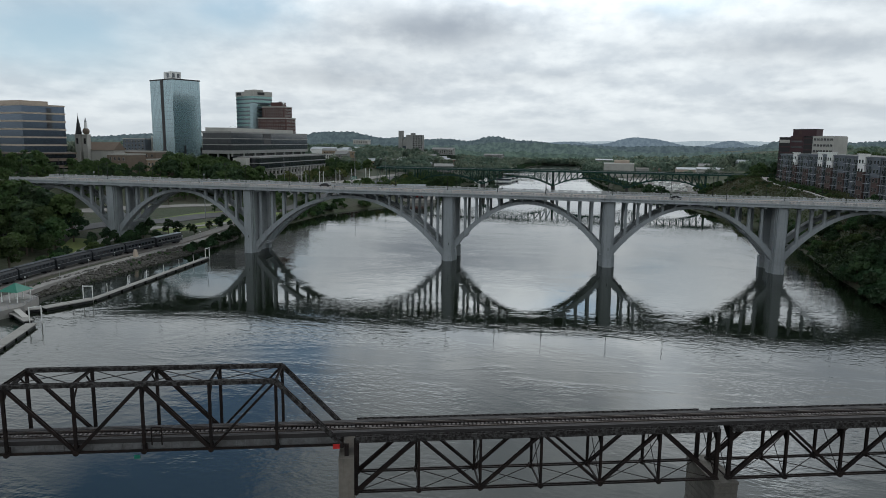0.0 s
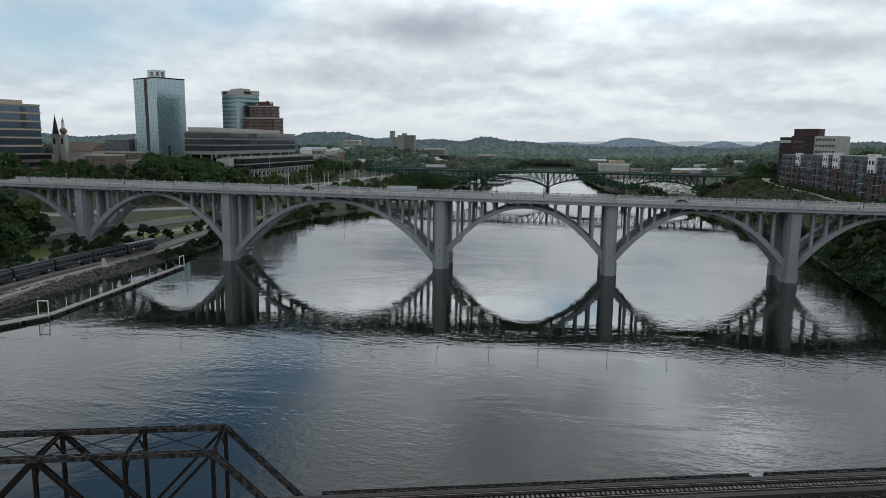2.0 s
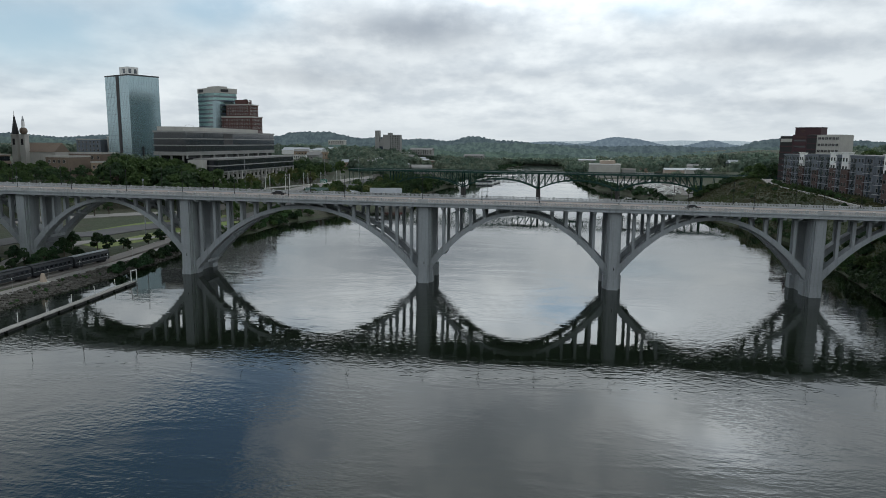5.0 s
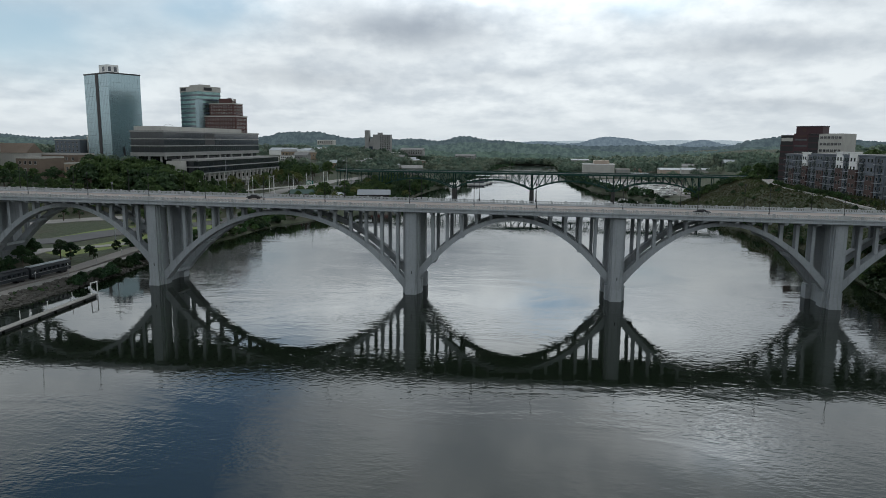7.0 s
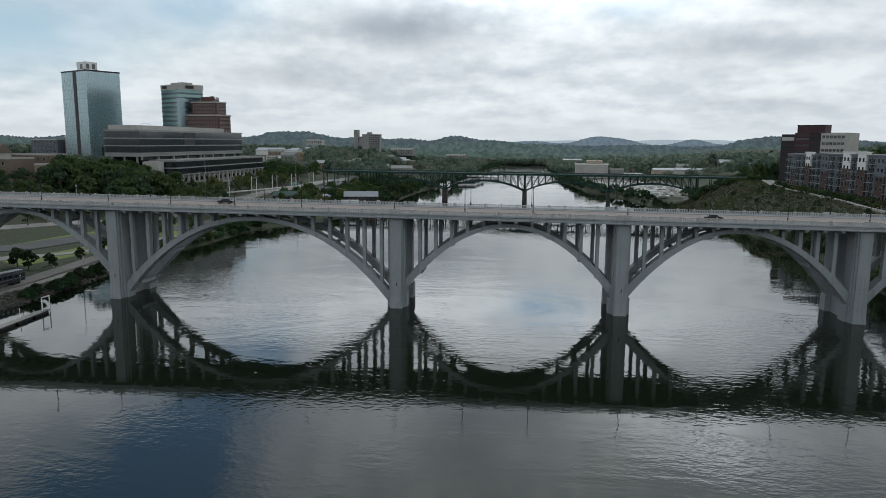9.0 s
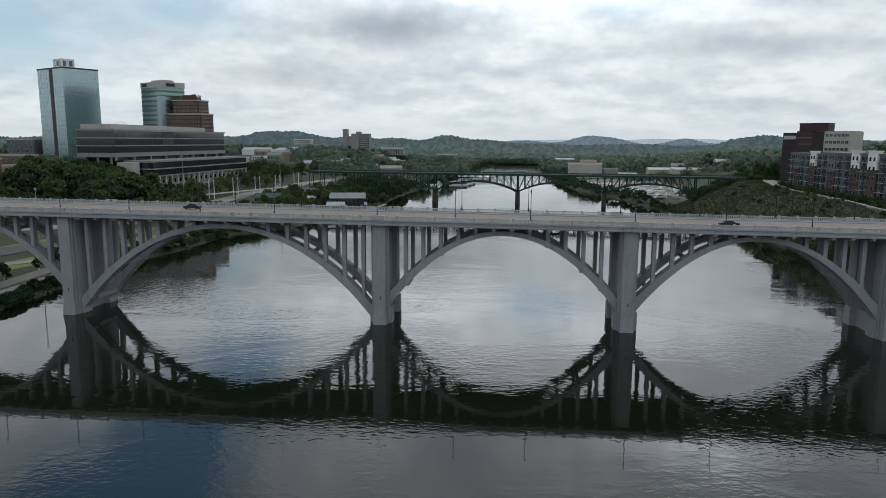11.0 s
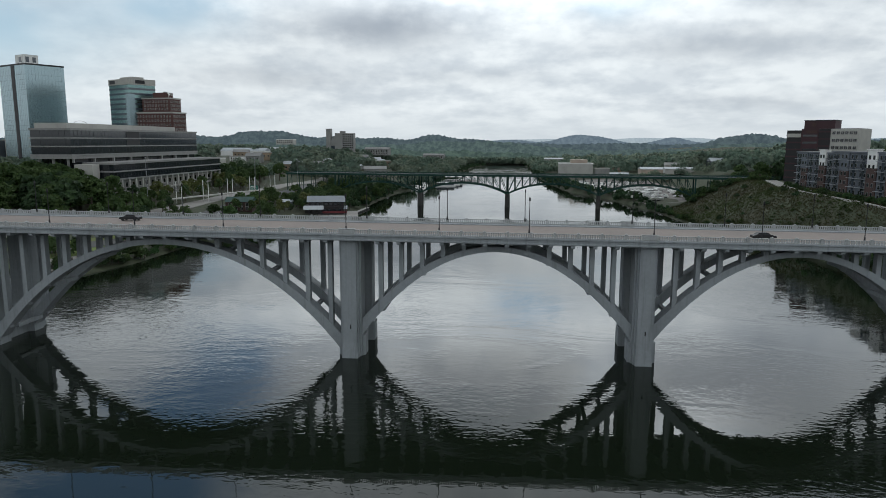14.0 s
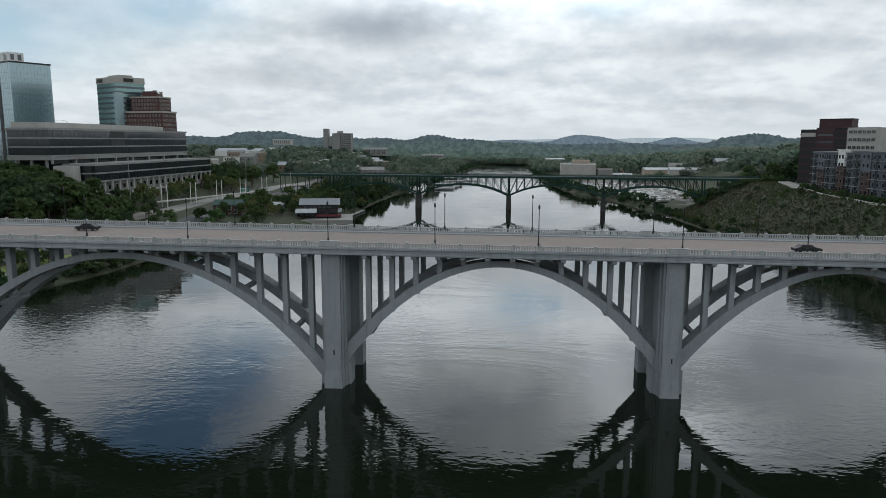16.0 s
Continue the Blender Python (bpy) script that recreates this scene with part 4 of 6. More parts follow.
def plant(key, x, y, height, z=None):
    """One tree of that kind, that many metres high, standing on the ground."""
    trunk, crown, label = TREES[key]
    nm = "shrub" if key in ("shrub", "thicket") else "tree"
    full = {"shrub": 3.2, "thicket": 2.8, "willow": 9.0}.get(key, 10.0)
    s = height / full
    zz = float(land(x, y)) if z is None else z
    wide = s * random.uniform(0.9, 1.2)
    m = pose(x, y, zz - 0.1, 0, 0, random.uniform(0, 360)) @ Matrix.Diagonal((wide, wide, s, 1))
    if key not in MODEL:
        ob = thing(nm, label, nm, group=nm + "s")
        part("trunk", trunk, None, ob)
        part("crown", crown, None, ob)
        MODEL[key] = ob
        ob.matrix_basis = m
        return ob
    ob = copy_thing(MODEL[key], Matrix.Identity(4))
    ob.matrix_basis = m
    return ob


def grove(n, keys, x0, x1, y0, y1, h0, h1, seed, apart=4.0, keep=None):
    """Trees scattered over a patch of land, no nearer to one another than apart."""
    rng = random.Random(seed)
    done, tries = [], 0
    while len(done) < n and tries < n * 30:
        tries += 1
        x, y = rng.uniform(x0, x1), rng.uniform(y0, y1)
        if float(land(x, y)) < 0.3 or (keep and not keep(x, y)) or any((x - a) ** 2 + (y - c) ** 2 < apart ** 2 for a, c in done):
            continue
        done.append((x, y))
        plant(rng.choice(keys), x, y, rng.uniform(h0, h1))


FAR = []


def far_grove(*a, **k_):
    """Like grove(), for trees that run together in the distance: joined into one mesh."""
    global plant
    near = plant
    plant = lambda key, x, y, h: FAR.append((key, x, y, h))
    grove(*a, **k_)
    plant = near


def join_far():
    rng = random.Random(3)
    vs, fs, mi, mats, base = [], [], [], [M["bark"], M["leaf_a"], M["leaf_b"], M["leaf_c"]], 0
    for key, x, y, h in FAR:
        s = h / {"shrub": 3.2, "thicket": 2.8, "willow": 9.0}.get(key, 10.0)
        wide = s * rng.uniform(0.9, 1.2)
        m = np.array(pose(x, y, float(land(x, y)) - 0.1, 0, 0, rng.uniform(0, 360)) @ Matrix.Diagonal((wide, wide, s, 1)))
        for me_ in TREES[key][:2]:
            co = np.empty(len(me_.vertices) * 3)
            me_.vertices.foreach_get("co", co)
            co = co.reshape(-1, 3) @ m[:3, :3].T + m[:3, 3]
            vs.append(co)
            keep = [p for n_, p in enumerate(me_.polygons) if n_ % 5 < 3 or me_.materials[0] == M["bark"]]
            fs += [[q + base for q in p.vertices] for p in keep]
            mi += [mats.index(me_.materials[0])] * len(keep)
            base += len(co)
    me_ = bpy.data.meshes.new("distant_trees")
    me_.from_pydata(np.concatenate(vs).tolist(), [], fs)
    for one in mats:
        me_.materials.append(one)
    me_.polygons.foreach_set("material_index", mi)
    tagged(new("distant_trees", me_), "leafy green trees running together on both banks", "trees", kind="stuff")


def off_bridge(x, y):
    return not (-4.5 < y < 25)


def shoreline(n, keys, side, y0, y1, in0, in1, h0, h1, seed):
    """Shrubs along the water's edge."""
    rng = random.Random(seed)
    tab = SHORE_L if side < 0 else SHORE_R
    for _ in range(n):
        y = rng.uniform(y0, y1)
        if -3 < y < 24 and side > 0:
            continue
        x = float(np.interp(y, tab[:, 0], tab[:, 1])) + side * rng.uniform(in0, in1)
        plant(rng.choice(keys), x, y, rng.uniform(h0, h1))


# big trees by the bridge's approach
for x, y, h in ((-185, -14, 19), (-179, -14, 20.5), (-172.5, -13, 21), (-166, -14.5, 21), (-160, -14, 20), (-154, -13, 17.5), (-148.5, -14, 12.5), (-169, -31, 17), (-162.5, -30, 17), (-155.5, -29, 17),
                (-148.5, -30, 15), (-143, -31, 12), (-190, -24, 17), (-180, -26, 17), (-196, -12, 15), (-205, -9, 14), (-214, -12, 14), (-139, -40, 8), (-143, -50, 9)):
    plant(random.choice(["maple", "oak", "elm"]), x, y, h)
BROAD = ["oak", "maple", "elm", "ash"]
# left bank, before and behind the arch bridge
grove(36, BROAD, -186, -133, -105, -34, 9, 14, 11, 5.0)
grove(26, ["maple", "oak", "elm"], -232, -180, -70, -5, 12, 17, 12, 5.0)
grove(9, ["shrub", "maple"], -131, -122, -80, -6, 2.5, 5.5, 13, 4, off_bridge)
for x, y, h in ((-128, 26.5, 6.5), (-121, 29, 5.0), (-133, 28, 7.0), (-146, 27.5, 6), (-126, 34, 4.5), (-122, 45, 5), (-121, 52, 6), (-119, 60, 4), (-125, 64, 6)):
    plant("maple", x, y, h)
for x, y, h in ((-128.5, -7, 6.5), (-127, -13, 5.4), (-132, -12, 7.0), (-129, -21, 5.0), (-135.5, -12, 7.5), (-124, 3, 5.6), (-128.5, -2, 6.2), (-126, -31, 4.2), (-133, -25, 5.8), (-137, -19, 6.5), (-131, -41, 5.0), (-129, -50, 4.6), (-134.5, 11, 7.0), (-138, 20, 8.0)):
    plant("shrub" if h < 4.5 else "maple", x, y, h)
far_grove(30, BROAD, -250, -178, 95, 165, 6, 9.5, 14, 6)
far_grove(40, ["maple", "oak", "elm"], -222, -164, 152, 202, 14, 19, 15, 4.6)
far_grove(26, BROAD, -262, -180, 122, 168, 8, 11, 45, 4.5)
far_grove(22, BROAD, -345, -258, 92, 132, 10, 14, 41, 4.5)
far_grove(36, BROAD, -275, -200, 30, 92, 8, 12, 44, 4.5)
far_grove(34, ["maple", "oak", "shrub", "willow"], -124, -86, 205, 330, 3.5, 6.5, 42, 4.5, keep=lambda x, y: not (-125 < x < -98 and 196 < y < 242))
far_grove(26, ["maple", "oak", "shrub"], -152, -118, 92, 200, 4, 8, 43, 4.5)
far_grove(34, ["oak", "maple", "willow", "elm"], -97, -60, 262, 345, 6, 10, 46, 4.0)
far_grove(12, ["willow", "oak", "elm"], -114, -86, 216, 246, 5, 8, 47, 5.0)
far_grove(26, BROAD, -90, -52, 345, 470, 7, 11, 48, 4.5)
far_grove(14, BROAD, -290, -225, 40, 120, 7, 10, 16, 6)
far_grove(20, ["willow", "willow", "elm"], -166, -146, 212, 335, 7, 11, 17, 5.5)
far_grove(18, ["maple", "shrub", "oak"], -168, -136, 165, 225, 5, 10, 18, 5)
far_grove(16, ["oak", "willow", "elm"], -112, -84, 240, 312, 5, 8, 19, 4.5)
far_grove(22, BROAD, -98, -62, 305, 430, 8, 13, 20, 4.5)
far_grove(20, BROAD, -185, -148, 335, 420, 10, 15, 21, 5.5)
grove(10, ["shrub", "oak"], -118, -100, 120, 220, 4, 7, 25, 5)
shoreline(44, ["shrub", "thicket", "shrub"], -1, 62, 200, 0.5, 8, 2.4, 5.0, 22)
shoreline(26, ["thicket"], -1, -8, 62, 0.5, 4, 1.6, 3.0, 23)
# right bank
ROAD_R = np.array([(-60, 177), (40, 173), (90, 173), (137, 176), (173, 177.5), (214, 181), (264, 190), (306, 199), (345, 215)], float)
grove(96, ["maple", "elm", "ash", "maple"], 133, 190, -90, -5, 5.5, 10, 31, 2.8)
shoreline(26, ["thicket"], 1, -90, -4, -0.5, 3, 2.5, 4.5, 30)
grove(30, ["thicket", "shrub"], 133, 176, 25, 62, 2.5, 5.0, 32, 3.0)
grove(24, ["shrub", "thicket"], 138, 180, 64, 300, 0.8, 2.2, 33, 4)
shoreline(44, ["thicket", "shrub"], 1, 24, 300, 0.3, 4, 1.6, 3.6, 34)
far_grove(40, BROAD, 192, 290, 318, 440, 13, 19, 36, 6)
far_grove(24, ["shrub", "maple", "thicket"], 158, 202, 346, 366, 4, 9, 37, 3.5)
far_grove(46, ["shrub", "thicket"], 152, 204, 308, 326, 2.0, 4.0, 97, 2.4)
far_grove(30, BROAD, 246, 340, 140, 320, 14, 21, 38, 7)
for i in range(52):
    yy = 92 + i * 3.1
    plant(("cedar", "shrub", "ash")[i % 3], float(np.interp(yy, ROAD_R[:, 0], ROAD_R[:, 1])) - 2.6 + random.uniform(-0.5, 0.5), yy, random.uniform(1.8, 3.6))

join_far()


# woods too far off to count
def woods(name, spots, mat, label, seed, per=22, leaf=1.5):
    rng = np.random.default_rng(seed)
    rows = []
    for x, y, h in spots:
        z = float(land(x, y))
        c = rng.normal(size=(per, 3))
        c /= np.linalg.norm(c, axis=1)[:, None]
        c[:, 2] = np.abs(c[:, 2]) * 0.9
        p = np.array([x, y, z + h * 0.28]) + c * np.array([h * 0.48, h * 0.48, h * 0.66]) * (0.8 + 0.35 * rng.random((per, 1)))
        nn = c + 0.45 * rng.normal(size=(per, 3))
        nn /= np.linalg.norm(nn, axis=1)[:, None]
        t = np.cross(nn, rng.normal(size=(per, 3)))
        t /= np.linalg.norm(t, axis=1)[:, None]
        bt = np.cross(nn, t)
        s = leaf * h / 10 * (0.6 + 0.8 * rng.random((per, 1)))
        rows.append(np.stack([p - t * s, p - bt * s, p + t * s, p + bt * s], 1).reshape(-1, 3))
    tagged(new(name, quad_mesh(name, np.concatenate(rows), M[mat])), label, "woods", kind="stuff")


def spots(n, x0, x1, y0, y1, h0, h1, seed, clump=None):
    rng = random.Random(seed)
    out = []
    while len(out) < n:
        x, y = rng.uniform(x0, x1), rng.uniform(y0, y1)
        if float(land(x, y)) < 0.5 or (clump and float(waves(x * 3, y * 3)) < clump):
            continue
        out.append((x, y, rng.uniform(h0, h1)))
    return out


def below_roofs(rows):
    """Keep the trees in front of the larger town buildings low."""
    out = []
    for x, y, h in rows:
        a_ = math.degrees(math.atan2(x - 29, y + 118))
        for a0, a1, yb in ((-23.4, -18.6, 700), (-12.0, -8.6, 620), (-10.8, -8.4, 900), (-19.2, -17.2, 1000)):
            if a0 < a_ < a1 and yb - 240 < y < yb + 4:
                h = 0.0
        if h:
            out.append((x, y, h))
    return out


woods("town_woods", below_roofs(spots(2700, -560, -30, 430, 1130, 8, 15, 51, -0.45)) + spots(200, -330, -225, 225, 330, 6, 9, 55, -0.4), "leaf_hazy", "scattered trees among the roofs of the town", 61, 70, 1.15)
woods("right_woods", spots(460, 230, 560, 480, 760, 10, 17, 54, -0.1) + spots(620, 140, 560, 700, 1100, 14, 21, 60, -0.5) + spots(420, 84, 190, 800, 1130, 8, 13, 59) + spots(130, 150, 320, 548, 632, 5, 9, 95) + spots(520, -560, 620, 1128, 1200, 9, 15, 96) + spots(700, 300, 640, 60, 520, 11, 17, 56), "leaf_hazy", "trees behind the yards and on the slope", 63, 60, 1.2)


def off_road(rows):
    return [q for q in rows if q[1] < 236 or abs(q[0] - np.interp(q[1], ROAD_R[:, 0], ROAD_R[:, 1])) > 5.5]


woods("rough_grass", off_road([(x, y, h * 0.085) for x, y, h in spots(26000, 134, 196, 26, 318, 4, 10, 57)]), "leaf_dry", "rough dry grass tufts on the river slope", 64, 6, 2.6)
woods("slope_scrub", off_road(spots(170, 134, 186, 26, 314, 0.8, 2.2, 83, 0.05)), "leaf_a", "low green scrub on the river slope", 84, 40, 1.6)
woods("bank_scrub", spots(1050, 131, 205, -100, -2, 3.0, 6.0, 81), "leaf_b", "dense dark scrub on the bank below the bridge", 82, 70, 1.25)
woods("walk_weeds", [(float(np.interp(y, SHORE_L[:, 0], SHORE_L[:, 1])) - random.uniform(0.5, 6), y, h) for x, y, h in spots(60, -160, -120, -120, 60, 0.6, 1.3, 91)], "leaf_a", "green weeds among the bank stones", 92, 30, 1.8)
woods("shore_scrub", [(float(np.interp(y, SHORE_R[:, 0], SHORE_R[:, 1])) + random.uniform(-0.3, 4.5), y, h) for x, y, h in spots(190, 150, 180, -4, 150, 1.3, 2.8, 93)], "leaf_b", "dark scrub along the water edge", 94, 40, 1.5)
woods("low_scrub", spots(420, 133, 190, -6, 27, 1.6, 3.4, 87), "leaf_b", "low scrub under the bridge end", 88, 50, 1.4)
woods("far_shore_trees", spots(560, -70, 260, 1136, 1190, 8, 13, 85) + spots(160, -15, 100, 1137, 1149, 5, 8, 89), "leaf_hazy", "trees along the far river bend", 86, 50, 1.4)

rngs = random.Random(58)
edge_l = [(y, -1, SHORE_L) for y in (rngs.uniform(300, 1120) for _ in range(230))]
edge_r = [(y, 1, SHORE_R) for y in (rngs.uniform(300, 1120) for _ in range(260))]
woods("bank_thicket", [(float(np.interp(y, t[:, 0], t[:, 1])) + sd_ * rngs.uniform(0.5, 9), y, rngs.uniform(3.0, 6.5)) for y, sd_, t in edge_l + edge_r], "leaf_b",
      "continuous thicket along the far banks", 65, 40, 2.0)

# far ridges, a plain glowing backdrop: distance, level of the valley, hills as (place, height, width), size of the tree
# tops, colour with the haze in it
rngs = random.Random(71)
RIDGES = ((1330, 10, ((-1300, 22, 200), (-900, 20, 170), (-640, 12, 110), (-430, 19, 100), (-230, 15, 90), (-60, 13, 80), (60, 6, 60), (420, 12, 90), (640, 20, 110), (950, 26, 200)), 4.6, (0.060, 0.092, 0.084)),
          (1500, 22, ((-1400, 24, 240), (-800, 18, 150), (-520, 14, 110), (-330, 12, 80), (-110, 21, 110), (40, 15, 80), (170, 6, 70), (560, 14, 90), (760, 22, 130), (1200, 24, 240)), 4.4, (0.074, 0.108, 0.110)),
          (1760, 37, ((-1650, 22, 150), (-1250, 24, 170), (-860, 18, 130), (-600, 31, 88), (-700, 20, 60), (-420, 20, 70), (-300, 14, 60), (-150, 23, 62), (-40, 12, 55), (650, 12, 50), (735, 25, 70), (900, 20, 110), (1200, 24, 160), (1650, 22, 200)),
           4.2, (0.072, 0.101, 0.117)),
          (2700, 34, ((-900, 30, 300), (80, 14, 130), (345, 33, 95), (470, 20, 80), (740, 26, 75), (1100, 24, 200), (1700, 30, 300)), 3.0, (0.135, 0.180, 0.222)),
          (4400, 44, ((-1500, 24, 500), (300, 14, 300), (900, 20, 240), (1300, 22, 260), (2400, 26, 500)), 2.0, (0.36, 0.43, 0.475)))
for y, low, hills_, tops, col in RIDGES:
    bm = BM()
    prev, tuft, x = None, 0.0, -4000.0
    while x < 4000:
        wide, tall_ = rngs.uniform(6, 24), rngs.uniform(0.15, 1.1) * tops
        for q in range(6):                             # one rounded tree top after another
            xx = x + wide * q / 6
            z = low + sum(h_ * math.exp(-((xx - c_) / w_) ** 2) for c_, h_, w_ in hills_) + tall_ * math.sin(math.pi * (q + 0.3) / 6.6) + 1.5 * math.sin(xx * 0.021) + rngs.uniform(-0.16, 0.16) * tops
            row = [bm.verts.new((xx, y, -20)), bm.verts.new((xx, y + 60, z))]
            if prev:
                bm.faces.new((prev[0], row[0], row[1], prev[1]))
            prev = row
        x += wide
    mat = bpy.data.materials.new("hazy glowing ridge")
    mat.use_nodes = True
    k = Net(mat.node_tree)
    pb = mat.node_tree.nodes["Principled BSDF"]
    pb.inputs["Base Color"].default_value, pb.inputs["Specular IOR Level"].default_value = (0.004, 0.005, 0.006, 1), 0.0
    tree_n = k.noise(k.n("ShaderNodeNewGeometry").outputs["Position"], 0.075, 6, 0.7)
    # the emission carries haze and daylight, the base stays nearly black
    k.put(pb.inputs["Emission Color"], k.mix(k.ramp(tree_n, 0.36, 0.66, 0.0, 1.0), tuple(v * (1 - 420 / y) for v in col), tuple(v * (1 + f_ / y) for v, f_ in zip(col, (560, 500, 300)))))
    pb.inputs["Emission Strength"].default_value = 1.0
    single("backdrop", bm, mat, "glowing backdrop of a wooded ridge, haze in its blue-grey colour", "hills", kind="structure")


# ---- buildings ----
def plan(c, l, r, z):
    """Pose of a block from its near corner c: x runs to r, y to the back along l. Returns pose, width, depth."""
    c, r, l = Vector((*c, 0)), Vector((*r, 0)), Vector((*l, 0))
    d = r - c
    return pose(c.x, c.y, z, 0, 0, math.degrees(math.atan2(d.y, d.x))), d.length, (l - c).length


def banded(ob, x0, x1, y0, y1, z0, z1, floors, wall, pane, glass_share=0.55, proud=0.35, mull=3.0, roof="roof"):
    """Storeys of window bands between proud spandrels, with mullions; one part each."""
    h = (z1 - z0) / floors
    for i in range(floors):
        a = z0 + i * h
        part("window_band", box(BM(), x0 + proud, x1 - proud, y0 + proud, y1 - proud, a + h * (1 - glass_share), a + h), M[pane], ob)
        part("spandrel", box(BM(), x0, x1, y0, y1, a, a + h * (1 - glass_share)), M[wall], ob)
        if mull:
            bm = BM()
            za, zb = a + h * (1 - glass_share), a + h
            q = proud - 0.06
            for j in range(1, int((x1 - x0) / mull)):
                for yy in (y0 + q, y1 - q - 0.1):
                    box(bm, x0 + j * mull - 0.05, x0 + j * mull + 0.05, yy, yy + 0.1, za, zb)
            for j in range(1, int((y1 - y0) / mull)):
                for xx in (x0 + q, x1 - q - 0.1):
                    box(bm, xx, xx + 0.1, y0 + j * mull - 0.05, y0 + j * mull + 0.05, za, zb)
            if len(bm.verts):
                part("mullions", bm, M["dark"], ob, kind="stuff")
            else:
                bm.free()
    part("parapet", box(BM(), x0, x1, y0, y1, z1, z1 + 1.0), M[wall], ob)
    part("roof", box(BM(), x0 + 0.5, x1 - 0.5, y0 + 0.5, y1 - 0.5, z1 + 1.0, z1 + 1.05), M[roof], ob)


WIN = {}


def windows(ob, face, u0, u1, z0, z1, cols, rows, ww, wh, at, frame_mat="white", pane="glass"):
    """Single windows, set into a face ("x": the face looks along x; "y"), each with a frame, a sill and a pane."""
    key = (ww, wh, frame_mat, pane)
    if key not in WIN:
        bm = BM()
        for a, c, e, g in ((-ww / 2, ww / 2, wh, wh + 0.12), (-ww / 2 - 0.1, ww / 2 + 0.1, -0.15, 0), (-ww / 2 - 0.08, -ww / 2, 0, wh), (ww / 2, ww / 2 + 0.08, 0, wh)):
            box(bm, a, c, -0.12, 0.1, e, g)
        box(bm, -0.04, 0.04, -0.04, 0.05, 0, wh)
        fr = mesh_of("window_frame", bm, M[frame_mat])
        pn = mesh_of("pane", box(BM(), -ww / 2, ww / 2, -0.02, 0.06, 0, wh), M[pane])
        WIN[key] = (fr, pn)
    fr, pn = WIN[key]
    for i in range(cols):
        for j in range(rows):
            u = u0 + (u1 - u0) * (i + 0.5) / cols
            z = z0 + (z1 - z0) * (j + 0.5) / rows - wh / 2
            m = pose(u, at, z) if face == "y" else pose(at, u, z, 0, 0, 90 if face == "+x" else -90)
            f = part("window", fr, None, ob)
            f.matrix_basis = m
            part("pane", pn, None, f)


# the glass tower
m, wd, dp = plan((-345, 395), (-382, 415.6), (-330, 422), 12)
ob = thing("office_tower", "tall blue mirror-glass office tower", "building")
ob.matrix_basis = m
box_h = 91.5
part("glass_skin", box(BM(), 0, wd, 0, dp, 0, box_h), M["glass_blue"], ob)
part("corner_slot", box(BM(), -0.25, 2.0, dp * 0.40, dp * 0.52, 0, box_h + 0.3), M["dark"], ob, "dark recessed vertical slot")
bm = BM()
for i in range(1, 22):
    zz = i * 4.0
    box(bm, -0.07, wd + 0.07, -0.07, 0, zz, zz + 0.12)
    box(bm, -0.07, 0, 0, dp, zz, zz + 0.12)
for i in range(1, 12):
    box(bm, i * wd / 12 - 0.04, i * wd / 12 + 0.04, -0.05, 0, 0, box_h)
for i in range(1, 16):
    box(bm, -0.05, 0, i * dp / 16 - 0.04, i * dp / 16 + 0.04, 0, box_h)
part("mullions", bm, M["glass_slate"], ob, kind="stuff")
part("parapet", box(BM(), -0.3, wd + 0.3, -0.3, dp + 0.3, box_h, box_h + 1.2), M["dark"], ob)
part("plant_room", box(BM(), 3, 14, 6, 20, box_h + 1.2, box_h + 8.5), M["white"], ob, "white rooftop plant room")
for f in ((4.2, 6.8, 5.9, 6.0), (9.5, 12.2, 5.9, 6.0)):
    part("logo_panel", box(BM(), f[0], f[1], f[2], f[3], box_h + 2.6, box_h + 6.8), M["glass_slate"], ob, "plain dark sign shape")
part("logo_panel", box(BM(), 2.9, 3.0, 10, 14, box_h + 2.6, box_h + 6.8), M["glass_slate"], ob, "plain dark sign shape")
for x_, y_, hh in ((wd * 0.36, -0.8, 26), (wd - 0.6, -0.8, 24)):
    part("exhaust_stack", tube(BM(), (x_, y_, 0), (x_, y_, hh), 0.7, 0.7), M["dark"], ob, "dark exhaust stack on the facade")

# the green glass tower
m, wd, dp = plan((-255, 385), (-280, 401), (-243, 403.6), 14)
ob = thing("office_tower", "green glass office tower with pale crown", "building")
ob.matrix_basis = m
banded(ob, 0, wd, 0, dp, 0, 73, 19, "glass_slate", "glass_green", 0.62, 0.12, 2.2)
part("crown_band", box(BM(), -0.2, wd + 0.2, -0.2, dp + 0.2, 73, 77.5), M["offwhite"], ob)
bm = BM()
prism(bm, [(-0.3, -0.3), (4.5, -0.3), (-0.3, 4.5)], 20, 66)
part("chamfer", bm, M["glass_blue"], ob, "folded pale glass corner")
part("sign_panel", box(BM(), -0.35, -0.2, dp - 10, dp - 2, 74, 76.6), M["dark"], ob)
part("sign_panel", box(BM(), wd * 0.25, wd * 0.6, -0.35, -0.2, 74, 76.6), M["dark"], ob)
part("plant_room", box(BM(), 6, wd - 6, 6, dp - 6, 77.5, 79.5), M["offwhite"], ob)

# the brick hotel
m, wd, dp = plan((-221.1, 385), (-253.8, 389.8), (-218.5, 402.4), 14)
ob = thing("brick_hotel", "stepped red-brick hotel with pale cornices", "building")
ob.matrix_basis = m
part("wall", box(BM(), 0, wd, 0, dp, 0, 51), M["redbrick"], ob)
part("cornice", box(BM(), -0.4, wd + 0.4, -0.4, dp + 0.4, 51, 52.2), M["offwhite"], ob)
